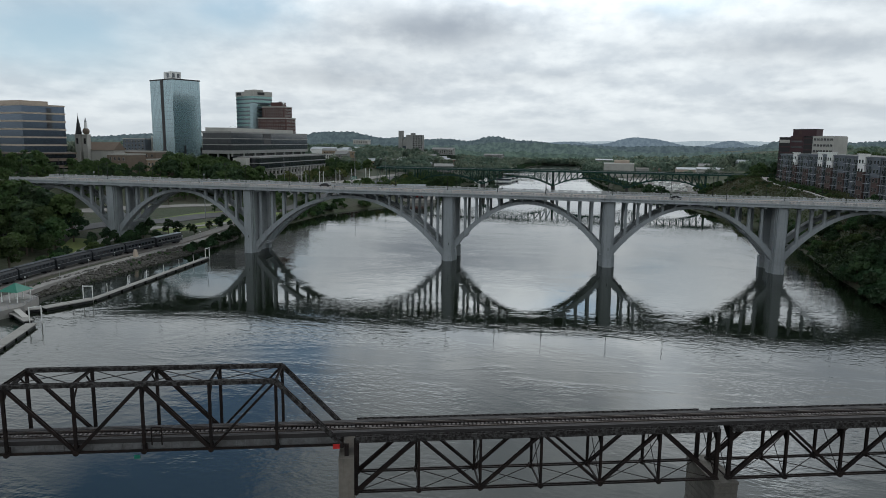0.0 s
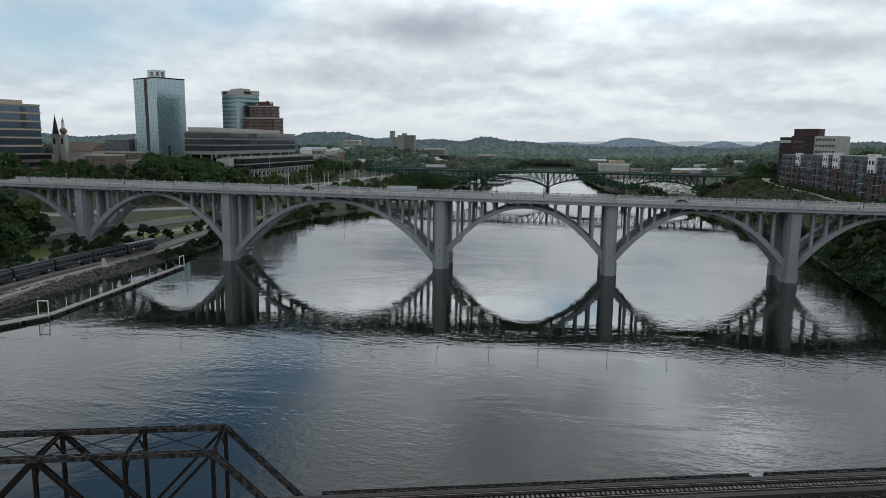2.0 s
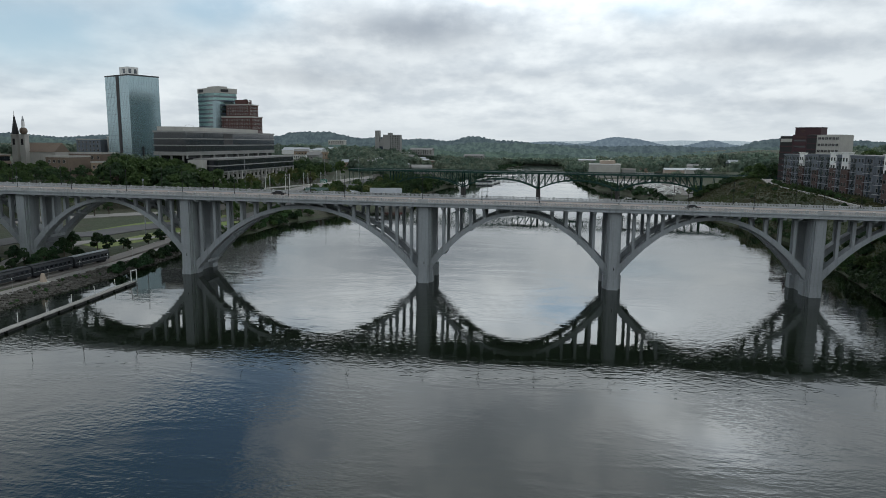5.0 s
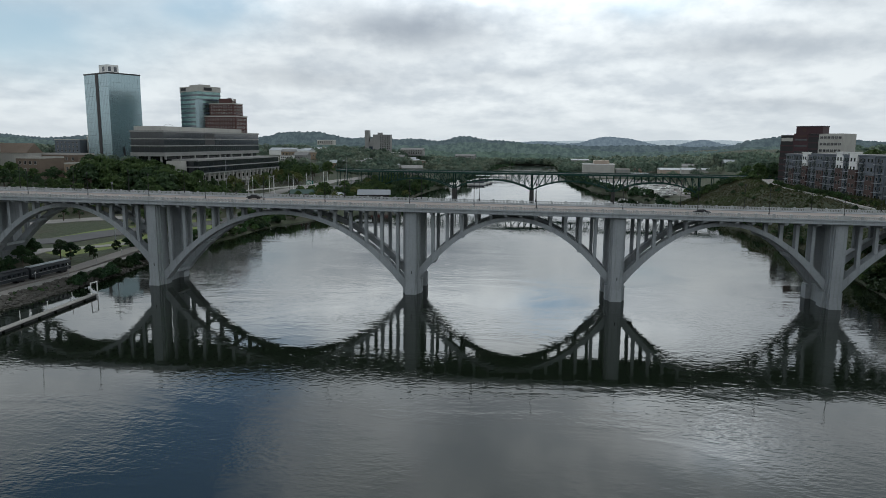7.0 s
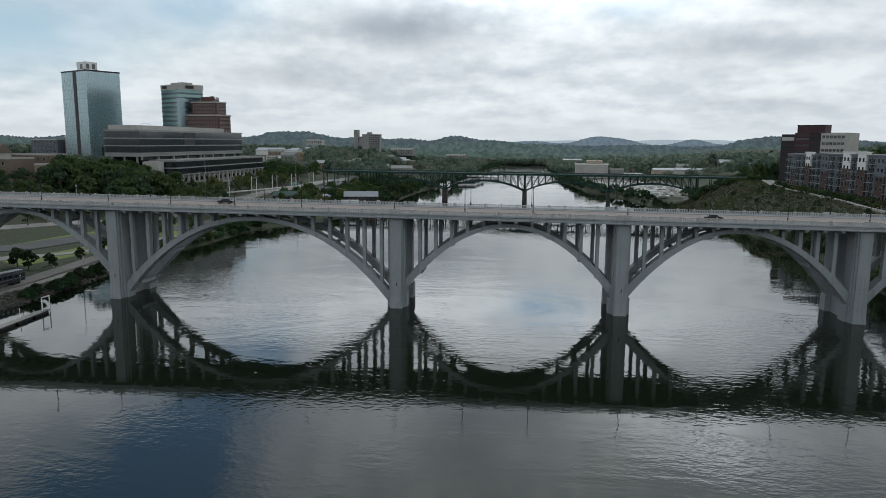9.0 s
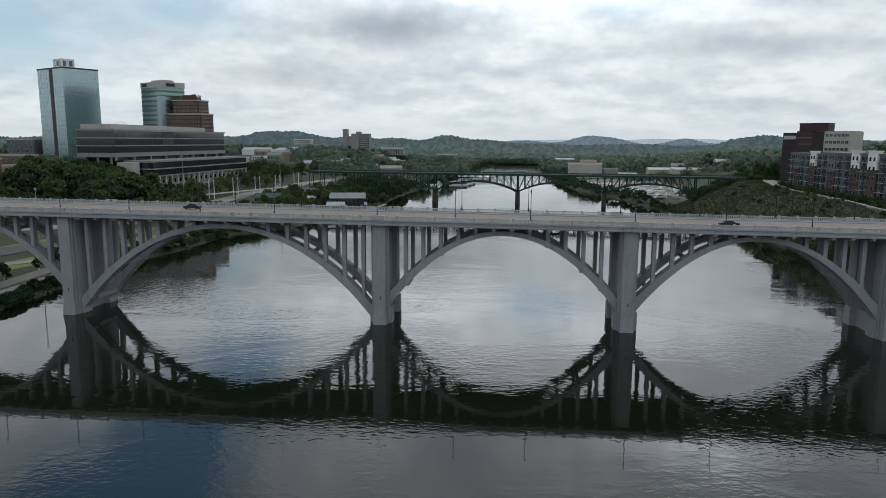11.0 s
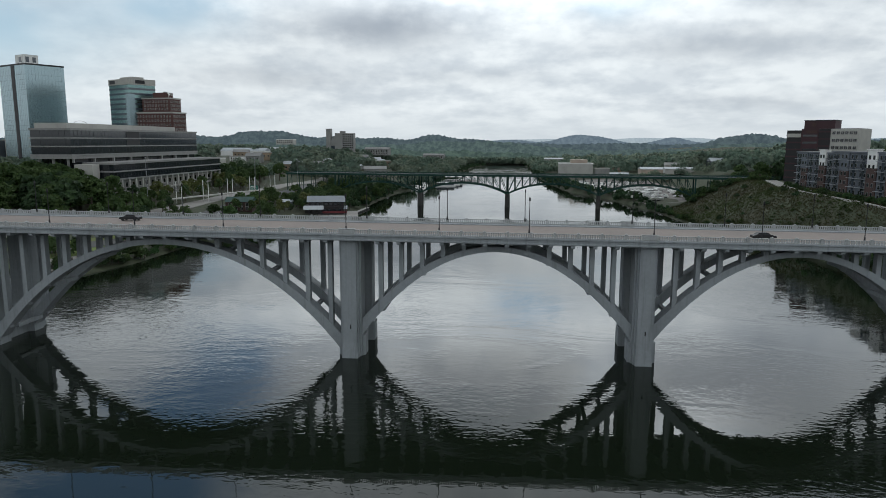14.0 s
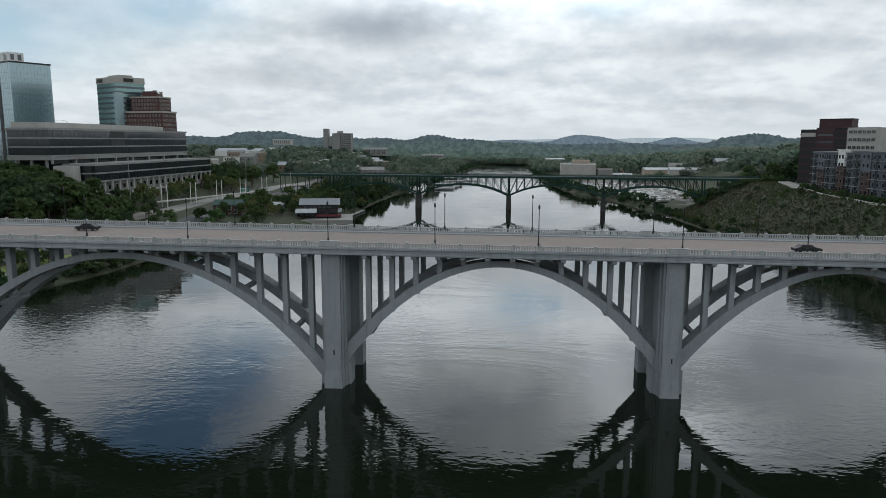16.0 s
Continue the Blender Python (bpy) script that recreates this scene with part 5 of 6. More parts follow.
part("upper_wall", box(BM(), 1.5, wd - 1.5, 3, dp - 6, 52.2, 62), M["redbrick"], ob)
part("upper_cornice", box(BM(), 1.1, wd - 1.1, 2.6, dp - 5.6, 62, 63), M["offwhite"], ob)
part("plant_room", box(BM(), 4, wd - 4, 8, dp - 14, 63, 67), M["redbrick"], ob)
for j in range(3):
    bm = BM()
    bmesh.ops.create_cone(bm, cap_ends=True, segments=14, radius1=0.1, radius2=1.3, depth=0.6, matrix=pose(5 + 3 * j, 6 + j, 66, 60, 0, 30 * j))
    tube(bm, (5 + 3 * j, 6 + j, 63), (5 + 3 * j, 6 + j, 66), 0.08)
    part("dish_aerial", bm, M["white"], ob)
part("water_tank", tube(BM(), (10, 12, 63), (10, 12, 68), 1.6, 1.6, 12), M["grey"], ob)
windows(ob, "y", 0.6, wd - 0.6, 14, 50.5, 7, 11, 0.95, 1.5, -0.06, "offwhite")
windows(ob, "x", 1, dp - 1, 14, 50.5, 12, 11, 0.95, 1.5, -0.06, "offwhite")
windows(ob, "y", 2.2, wd - 2.2, 53, 61.5, 6, 3, 0.95, 1.5, 2.94, "offwhite")
windows(ob, "x", 4, dp - 7, 53, 61.5, 9, 3, 0.95, 1.5, 1.44, "offwhite")

# the long banded hall by the river: an upper block over a wider lower one on posts
ob = thing("county_hall", "long grey modernist office block with dark window bands", "building")
c = Vector((-188.2, 203.5))
e = Vector((-184.5, 345.0))
ang = math.degrees(math.atan2(e.y - c.y, e.x - c.x))
ob.matrix_basis = pose(c.x, c.y, 12, 0, 0, ang)
LEN = (e - c).length
banded(ob, 0, LEN, 0, 23, 24.5, 37.5, 3, "greystone", "glass", 0.84, 0.5, 3.4)
part("attic", box(BM(), 2, LEN - 26, 3, 21, 38.55, 41.2), M["offwhite"], ob, "pale roof storey")
part("dark_bay", box(BM(), 52, 66, 0.4, 2, 29, 37.4), M["dark"], ob, "dark recessed loggia")
bm = BM()
for i in range(7):
    a0 = math.pi * i / 6
    beam(bm, (30 + 6 * math.cos(a0), 14, 41.2 + 1.8 * math.sin(a0)), (30 + 6 * math.cos(a0 + 0.5), 14, 41.2 + 1.8 * math.sin(a0 + 0.5)), 0.15, 0.15)
part("roof_frame", bm, M["grey"], ob)
# lower block stands forward, towards the river
banded(ob, 8, LEN - 2, -17.5, 0.2, 11.6, 19.8, 2, "greystone", "glass", 0.82, 0.5, 3.4)
part("terrace", box(BM(), 0, LEN, 0.3, 23, 22.8, 24.4), M["greystone"], ob)
part("recessed_storey", box(BM(), 6, LEN - 1, 2.5, 21, 8, 22.8), M["glass"], ob)
for i in range(8):
    part("terrace_post", box(BM(), 2 + i * 18, 3 + i * 18, 0.6, 1.6, 20.8, 22.8), M["greystone"], ob)
for i in range(3):
    part("end_post", box(BM(), 1.2, 2.2, 3 + i * 8, 4 + i * 8, 0, 22.8), M["greystone"], ob)
part("stair_wall", box(BM(), 1, 7, -10, 0, 8, 20.0), M["offwhite"], ob, "pale blank stair wall")
for i in range(20):
    x_ = 9 + i * (LEN - 12) / 19
    part("colonnade_post", box(BM(), x_ - 0.5, x_ + 0.5, -17.2, -16.2, -2, 11.6), M["offwhite"], ob)
    if i < 19:
        x2 = x_ + (LEN - 12) / 19 / 2
        part("window", box(BM(), x2 - 1.6, x2 + 1.6, -13.3, -12.9, 6.6, 10.0), M["offwhite"], ob)
        part("window", box(BM(), x2 - 1.15, x2 + 1.15, -13.4, -13.2, 7.1, 9.5), M["glass"], ob)
part("podium", box(BM(), 5, LEN - 2, -13, 0, -3, 11.6), M["greystone"], ob)
part("podium_slab", box(BM(), 6, LEN - 1, -17.6, -12.9, 4.6, 5.4), M["offwhite"], ob)

# the office block with warm stone bands
m, wd, dp = plan((-299.4, 140), (-384.5, 168.5), (-290, 168), 20)
ob = thing("office_block", "office block with warm stone and blue window bands", "building")
ob.matrix_basis = m
banded(ob, 0, wd, 0, dp, 14, 45, 6, "peach", "glass_steel", 0.79, 0.3, 0)
part("plant_room", box(BM(), 6, wd - 4, 12, dp - 20, 46, 48.8), M["peach"], ob)
part("dark_bay", box(BM(), wd * 0.55, wd * 0.68, 0.3, 1.2, 30, 44), M["glass"], ob)
banded(ob, -4, wd + 3, -5, dp, 0, 13.9, 3, "brown", "glass", 0.6, 0.5, 3.0)

# the church
ob = thing("church", "pale stone church with a dark spire and a domed belfry", "church", (-304, 196, 22))
part("nave", box(BM(), -3, 26, 4, 18, 0, 14), M["offwhite"], ob)
bm = BM()
for x in (-3.4, 26.4):
    for y, z in ((3.5, 14), (18.5, 14), (11, 20)):
        bm.verts.new((x, y, z))
bm.verts.ensure_lookup_table()
for f in ((0, 1, 2), (3, 5, 4), (0, 2, 5, 3), (1, 4, 5, 2), (0, 3, 4, 1)):
    bm.faces.new([bm.verts[j] for j in f])
part("roof", bm, M["brown"], ob)
for x, dome in ((0.0, False), (6.0, True)):
    tw = part("tower", box(BM(), x - 1.9, x + 1.9, 0.5, 4.5, 0, 24.5), M["offwhite"], ob)
    part("cornice", box(BM(), x - 2.2, x + 2.2, 0.2, 4.8, 24.5, 25.3), M["offwhite"], tw)
    part("opening", box(BM(), x - 0.8, x + 0.8, 0.4, 0.8, 18.5, 22.5), M["dark"], tw)
    if dome:
        bm = BM()
        bmesh.ops.create_uvsphere(bm, u_segments=14, v_segments=8, radius=2.4, matrix=Matrix.Translation((x, 2.5, 27.5)))
        part("dome", bm, M["brown"], tw)
        part("lantern", tube(BM(), (x, 2.5, 29.5), (x, 2.5, 34), 1.1, 0.9, 10), M["white"], tw)
        part("finial", tube(BM(), (x, 2.5, 34), (x, 2.5, 37.5), 0.9, 0.05, 8), M["grey"], tw)
    else:
        part("spire", tube(BM(), (x, 2.5, 25.3), (x, 2.5, 38.5), 2.3, 0.1, 8), M["dark"], tw)
        part("cross", box(BM(), x - 0.12, x + 0.12, 2.4, 2.6, 38.3, 40.5), M["white"], tw)


def house_block(nm, label, x, y, w_, d_, h, wall, turn=0.0, z=None, cols=0, rows=0, roof="roof", parapet=True, gable=0.0, cat="building", pane="glass", roofmat=None, group=""):
    """A plain masonry block with a roof, and windows on the faces that look down the river."""
    zz = (float(land(x, y)) - 1) if z is None else z
    o = thing(nm, label, cat, (x, y, zz), turn, group)
    part("wall", box(BM(), 0, w_, 0, d_, 0, h), M[wall], o)
    if gable:
        b2 = BM()
        for xx in (-0.4, w_ + 0.4):
            for yy, z_ in ((-0.5, h), (d_ + 0.5, h), (d_ / 2, h + gable)):
                b2.verts.new((xx, yy, z_))
        b2.verts.ensure_lookup_table()
        for f in ((0, 2, 1), (3, 4, 5), (0, 3, 5, 2), (1, 2, 5, 4), (0, 1, 4, 3)):
            b2.faces.new([b2.verts[j] for j in f])
        bmesh.ops.recalc_face_normals(b2, faces=b2.faces)
        part("roof", b2, M[roofmat or "roof"], o)
    else:
        part("roof", box(BM(), 0.3, w_ - 0.3, 0.3, d_ - 0.3, h, h + 0.1), M[roofmat or roof], o)
        if parapet:
            b2 = BM()
            for q in ((-0.1, w_ + 0.1, -0.1, 0.3), (-0.1, w_ + 0.1, d_ - 0.3, d_ + 0.1), (-0.1, 0.3, 0.3, d_ - 0.3), (w_ - 0.3, w_ + 0.1, 0.3, d_ - 0.3)):
                box(b2, *q, h - 0.2, h + 0.7)
            part("parapet", b2, M["offwhite" if wall != "offwhite" else "white"], o)
    if cols:
        windows(o, "y", 1, w_ - 1, 2, h - 0.5, cols, rows, 1.4, 1.8, -0.06, "offwhite", pane)
    return o


house_block("brick_building", "long tan-brick building with small windows", -246, 190, 26, 22, 12.0, "tan", -4, 18, 9, 2)
house_block("brick_building", "low brown stone building below the trees", -268, 178, 16, 20, 15.5, "brown", -4, 18, 4, 3)
house_block("brick_building", "brown brick building with a flat roof", -286, 214, 34, 16, 15, "brown", -4, 20, 7, 3)
house_block("brick_building", "tan building with a hipped roof", -306, 205, 22, 18, 9, "tan", 0, 22, 5, 2, gable=4)
for x, y, w_, h, mt in ((-420, 420, 26, 22, "siding"), (-392, 428, 18, 25, "offwhite"), (-372, 440, 14, 21, "greystone"), (-440, 470, 30, 20, "siding")):
    house_block("apartment_building", "distant grey apartment block in the town", x, y, w_, 18, h, mt, 0, 22, 6, 5, group="town blocks")

# hospital on the right bank
m, wd, dp = plan((203.5, 300), (225, 324), (237, 269), 20)
ob = thing("medical_centre", "maroon and white medical block with square windows", "building")
ob.matrix_basis = m
part("dark_wing", box(BM(), 0, 8.5, 0, 26, 0, 31.5), M["dark"], ob, "dark glazed wing")
bm = BM()
for i in range(7):
    box(bm, -0.15, 8.6, -0.15, 26, 3 + i * 4.2, 3.9 + i * 4.2)
part("sun_louvres", bm, M["maroon"], ob)
part("wall", box(BM(), 8.5, 18, -0.6, 26, 0, 32.4), M["maroon"], ob, "maroon clad wall")
part("glazed_bay", box(BM(), 18, 24.4, -0.45, 20, 0, 32.0), M["dark"], ob, "dark glazed bay")
bm = BM()
for i in range(8):
    box(bm, 18.02, 24.3, -0.6, -0.42, 1.5 + i * 4.1, 2.3 + i * 4.1)
part("sun_louvres", bm, M["maroon"], ob)
part("upper_wall", box(BM(), 9.2, 26, 1, 11, 32.4, 37.0), M["maroon"], ob)
part("cornice", box(BM(), 9.0, 26.2, 0.8, 11.2, 37.0, 37.4), M["dark"], ob)
part("sign_panel", box(BM(), 11, 17, -0.75, -0.6, 30.0, 31.4), M["brick"], ob, "plain reddish sign shape")
part("logo_panel", tube(BM(), (14.5, 0.98, 34.8), (14.5, 0.85, 34.8), 1.3, 1.3, 16), M["brick"], ob, "plain round reddish sign shape")
part("balcony_band", box(BM(), 0.4, 8.0, -0.2, 0.1, 27.4, 29.6), M["offwhite"], ob, "pale framed upper terrace")
WE = 39.0
part("white_wall", box(BM(), 24.4, WE, -0.3, 22, 0, 32.2), M["offwhite"], ob, "pale precast wall")
windows(ob, "y", 25.0, WE - 0.6, 11, 32, 6, 5, 1.7, 1.6, -0.36, "offwhite")
for i in range(7):
    part("window_band", box(BM(), 9.5, 17.4, -0.72, -0.58, 3.2 + i * 4.1, 4.4 + i * 4.1), M["glass"], ob)
part("roof", box(BM(), 8.8, WE - 0.4, 1.2, 21, 32.2, 32.45), M["roof"], ob)


# apartments along the right bank: bays of siding, white panels and brick
def apartment(x, y0, y1, z0, z1, seed, label):
    rng = random.Random(seed)
    o = thing("apartment_building", label, "building", (x, y0, z0), 90, "riverside apartments")
    L_, H_ = y1 - y0, z1 - z0                       # local x runs along the river, +y inland is -x here
    part("core", box(BM(), 0.3, L_ - 0.3, -18, -0.8, 0, H_ - 0.6), M["siding"], o)
    nb = max(2, round(L_ / 7.5))
    fl = 5
    fh = H_ / fl
    for i in range(nb):
        a, c = L_ * i / nb, L_ * (i + 1) / nb
        style = ("siding", "white", "siding", "siding", "brick")[(i + seed) % 5]
        front = 0.6 if style == "white" else (0.2 if style == "brick" else -0.2)
        low = "brick" if style != "siding" else "siding"
        split = H_ * (0.66 if style == "white" else 0.55)
        part("bay_wall", box(BM(), a + 0.1, c - 0.1, -1.5, front, 0, split), M[low], o)
        part("bay_wall", box(BM(), a + 0.1, c - 0.1, -1.5, front + 0.05, split, H_ + (0.9 if style == "white" else 0)), M["white" if style == "white" else "siding"], o)
        if style == "white":
            part("bay_cap", box(BM(), a - 0.25, c + 0.25, -1.7, front + 0.5, H_ + 0.9, H_ + 1.35), M["white"], o)
        if style == "siding":
            part("deep_recess", box(BM(), a + (c - a) * 0.36, c - (c - a) * 0.36, front - 0.3, front + 0.07, 0.5, H_ - 1.5), M["glass_slate"], o, "dark recessed balcony bay")
        for f in range(fl):
            zc = f * fh + 0.9
            for u in (a + (c - a) * 0.3, a + (c - a) * 0.72):
                w1 = part("window", box(BM(), u - 0.85, u + 0.85, front + 0.0, front + 0.1, zc - 0.1, zc + 1.75), M["greystone"], o)
                part("pane", box(BM(), u - 0.72, u + 0.72, front + 0.05, front + 0.14, zc, zc + 1.62), M["glass"], w1)
            if style == "siding" and f:
                b2 = part("balcony", box(BM(), a + 0.5, c - 0.5, front, front + 1.5, f * fh - 0.1, f * fh + 0.1), M["grey"], o)
                bm = BM()
                for t in range(9):
                    xx = a + 0.55 + (c - a - 1.1) * t / 8
                    box(bm, xx - 0.03, xx + 0.03, front + 1.4, front + 1.46, f * fh + 0.1, f * fh + 1.1)
                box(bm, a + 0.5, c - 0.5, front + 1.38, front + 1.48, f * fh + 1.1, f * fh + 1.18)
                part("balustrade", bm, M["dark"], b2)
    part("cornice", box(BM(), -0.2, L_ + 0.2, -18.4, 0.35, H_ - 0.6, H_), M["siding"], o)
    part("roof", box(BM(), 0.4, L_ - 0.4, -18, -0.4, H_, H_ + 0.1), M["roof"], o)
    return o


apartment(193, 216, 258, 20.5, 39.6, 0, "five-storey grey and white riverside apartment block")
apartment(191, 172, 213, 20.5, 40.4, 1, "five-storey apartment block with brick base and white bays")
apartment(189, 128, 169, 20, 40.6, 3, "five-storey apartment block with grey balconies")
apartment(183, 66, 112, 20, 40.6, 2, "five-storey brick and white apartment block")
apartment(181, 16, 62, 20, 40.6, 4, "five-storey brick apartment block near the bridge end")

# further off
# walls in a greyer stone than their own, haze put into the colour
ob = thing("hotel_block", "tall pale slab building with a stepped side", "building", (-223.5, 872, 24))
part("shaft", box(BM(), 0, 6.5, 0, 12, 0, 38), M["greystone"], ob)
part("podium", box(BM(), -6, 42, -2, 14, 0, 7), M["greystone"], ob)
part("slab", box(BM(), 13, 41, 0, 13, 7, 31.5), M["greystone"], ob, "pale concrete hotel slab")
part("plant_room", box(BM(), 20, 27, 3, 10, 31.5, 34.5), M["greystone"], ob)
for i in range(7):
    part("step", box(BM(), 13 - 2.6 * (i + 1), 13 - 2.6 * i, 1 + 0.3 * i, 13, 7, 27.5 - 3.2 * i), M["greystone"], ob)
windows(ob, "y", 24, 40.4, 9, 31, 6, 7, 1.7, 1.5, -0.06, "greystone")
part("dark_strip", box(BM(), 7.2, 12.6, -0.2, 0.1, 8, 13), M["glass_slate"], ob)

house_block("hall", "long white low hall with a pale barrel roof", -314, 700, 57, 20, 7, "white", -3, 25, gable=3.5, roofmat="tin", cat="building")
house_block("hall", "white flat-roofed block beside the hall", -247, 560, 14, 12, 8, "white", -3, 20, 5, 2)
# grey stone replaces tan brick here to stand for haze
house_block("apartment_building", "tan brick block greyed for haze, with dark roof on the hillside", -172, 900, 37, 16, 9, "greystone", -4, 23, 9, 3, gable=3, roofmat="roof", group="hillside blocks")
house_block("apartment_building", "long pale block among the hillside trees", -341, 1000, 30, 14, 8, "offwhite", -2, 38, 8, 2, group="hillside blocks")
# this wall is greyed for haze as well
house_block("apartment_building", "pale low block above the river", -92, 980, 34, 14, 7, "greystone", -6, 15, 8, 2, gable=2.5, roofmat="roof", group="hillside blocks")
house_block("hall", "marina hall with a broad pale green roof", -149, 620, 26, 16, 3.5, "greystone", -4, 13, 6, 1, gable=2, roofmat="tin")
house_block("hall", "narrow white block by the bridge ramp", -168, 640, 7, 8, 9, "offwhite", -4, 14, 2, 3)
house_block("warehouse", "long low shed on the far bank", 108, 1050, 42, 16, 4, "greystone", -3, 11, gable=2, roofmat="tin", cat="warehouse")
house_block("warehouse", "long pale warehouse beyond the yard", 187, 640, 64, 24, 6, "peach", -3, 8.5, gable=2.2, roofmat="tin", cat="warehouse")
house_block("warehouse", "pale warehouse with low roof", 200, 585, 30, 16, 5, "offwhite", -5, 12, gable=2, roofmat="tin", cat="warehouse")
for x, y, w_, d_, h, mt in ((205, 700, 30, 16, 6, "offwhite"), (150, 655, 26, 12, 4, "siding"), (255, 690, 34, 18, 6, "offwhite")):
    house_block("warehouse", "low pale shed with a metal roof", x, y, w_, d_, h, mt, -6, gable=1.6, roofmat="tin", cat="warehouse", group="sheds")
o = house_block("factory", "pale concrete plant building with a brick upper storey", 97.5, 640, 37, 30, 17.5, "offwhite", -3, 2.5, 0, 0, cat="factory")
part("upper_storey", box(BM(), 13, 31, 4, 24, 17.6, 21.9), M["peach"], o, "pinkish brick upper storey")
part("loading_door", box(BM(), 4, 8, -0.12, 0.1, 0, 5), M["dark"], o)
# annex wall turned from brown to grey, as haze would dull it
house_block("factory", "small brick annex beside the plant, greyed for haze", 137, 642, 16, 18, 12, "greystone", -3, 2.5, 0, 0, cat="factory")
rng = random.Random(77)
for i in range(44):
    x, y = (rng.uniform(-460, -90), rng.uniform(440, 930)) if i < 36 else (rng.uniform(120, 420), rng.uniform(560, 900))
    if float(land(x, y)) < 1:
        continue
    wl = rng.choice(["offwhite", "siding", "tan", "brown", "greystone", "brick"])
    house_block("house", "distant house among the trees", x, y, rng.uniform(12, 26), rng.uniform(9, 14), rng.uniform(5, 9), wl, rng.uniform(-25, 25),
                cols=4, rows=1, gable=rng.choice([0, 3.0, 3.5]), roofmat=rng.choice(["roof", "tin", "brown", "greystone"]), cat="house", group="distant houses")

# ---- left bank ----
strip("road", [(-225, -70), (-185, -50), (-168, -10), (-163, 35), (-150, 80), (-128, 140), (-119, 200), (-117, 300), (-119, 420)], 10, M["asphalt"], "grey asphalt riverside road", "road")
strip("road", [(-240, 20), (-200, 55), (-180, 100), (-152, 150), (-138, 220), (-136, 286), (-133, 330), (-135, 384), (-128, 425), (-126, 480), (-150, 525)], 9, M["path"], "pale concrete slip road", "road")
strip("road", [(-117, -95), (-128, -48), (-143, 0), (-146, 40), (-128, 70), (-120, 110)], 5, M["path"], "pale park drive through the grass", "road")
strip("lawn", [(-140, 32), (-136, 55), (-130, 90), (-125, 130)], 13, M["grass"], "mown yellow-green grass verge", "grass", lift=0.06)
strip("lawn", [(-160, 52), (-150, 100), (-134, 150)], 7, M["grass"], "mown grass between the roads", "grass", lift=0.06)
strip("lawn", [(-124, -72), (-136, -35), (-150, -6)], 9, M["grass"], "mown grass beside the park drive", "grass", lift=0.05)
strip("gravel_bed", [(-113, -130), (-119.4, -70), (-118.5, -36), (-115, 5), (-117, 45), (-121, 90)], 6.0, M["dirt"], "brown gravel railway bed", "railway", level=[2.3, 2.3, 2.4, 2.4, 3, 4], lift=0.05, thick=1.5)
strip("path", [(-99, -128), (-103.5, -104), (-109, -84), (-111.8, -54), (-111.4, -20), (-111.6, 14), (-113.8, 50), (-116, 75)], 4.6, M["path"], "pale concrete riverside walk", "path", level=[2.0] * 7 + [2.6], lift=0.1, thick=1.2)
strip("path", [(-97, 84), (-96, 110), (-93, 150)], 5, M["path"], "pale concrete landing by the shore", "path", lift=0.3)


def coach(x, y, turn, roofmat, label):
    o = thing("railway_coach", label, "train", (x, y, 2.35), turn, "parked coaches")
    bm = BM()
    prof = [(-1.5, 1.0), (-1.5, 3.3), (-1.2, 3.8), (-0.5, 4.1), (0.5, 4.1), (1.2, 3.8), (1.5, 3.3), (1.5, 1.0)]
    for yy in (-8.2, 8.2):
        for p in prof:
            bm.verts.new((p[0], yy, p[1]))
    bm.verts.ensure_lookup_table()
    n = len(prof)
    for i in range(n):
        bm.faces.new([bm.verts[j] for j in (i, n + i, n + (i + 1) % n, (i + 1) % n)])
    bm.faces.new([bm.verts[j] for j in range(n)])
    bm.faces.new([bm.verts[j] for j in range(2 * n - 1, n - 1, -1)])
    bmesh.ops.recalc_face_normals(bm, faces=bm.faces)
    part("body", bm, M["navy"], o)
    part("roof_panel", box(BM(), -1.1, 1.1, -8.0, 8.0, 4.0, 4.16), M[roofmat], o)
    for sx in (-1.53, 1.47):
        for i in range(8):
            part("window", box(BM(), sx, sx + 0.06, -7.0 + i * 1.85, -5.9 + i * 1.85, 2.4, 3.1), M["glass"], o)
        part("stripe", box(BM(), sx + 0.005, sx + 0.055, -8.0, 8.0, 1.9, 2.05), M["grey"], o)
    for yy in (-5.5, 5.5):
        bg_ = part("bogie", box(BM(), -1.1, 1.1, yy - 1.4, yy + 1.4, 0.35, 1.0), M["dark"], o)
        for dy_ in (-0.9, 0.9):
            part("wheelset", tube(BM(), (-0.85, yy + dy_, 0.45), (0.85, yy + dy_, 0.45), 0.43, 0.43, 12), M["dark"], bg_)
    return o


for i, (x, y, a) in enumerate(((-115.6, -2, -5), (-117.3, -19, -5), (-118.7, -36, -4), (-119.6, -53, -1), (-119.5, -70, 4), (-117.9, -87, 7), (-115.5, -104, 9))):
    coach(x, y, a, "tin" if i == 0 else "navy", "silver-roofed dark passenger coach" if i == 0 else "dark blue passenger coach on the siding")

# riprap along the walk
rng = np.random.default_rng(5)
rows, faces = [], []
tmp = BM()
bmesh.ops.create_icosphere(tmp, subdivisions=1, radius=1.0)
tv = np.array([v.co[:] for v in tmp.verts])
tf = [[v.index for v in f.verts] for f in tmp.faces]
tmp.free()
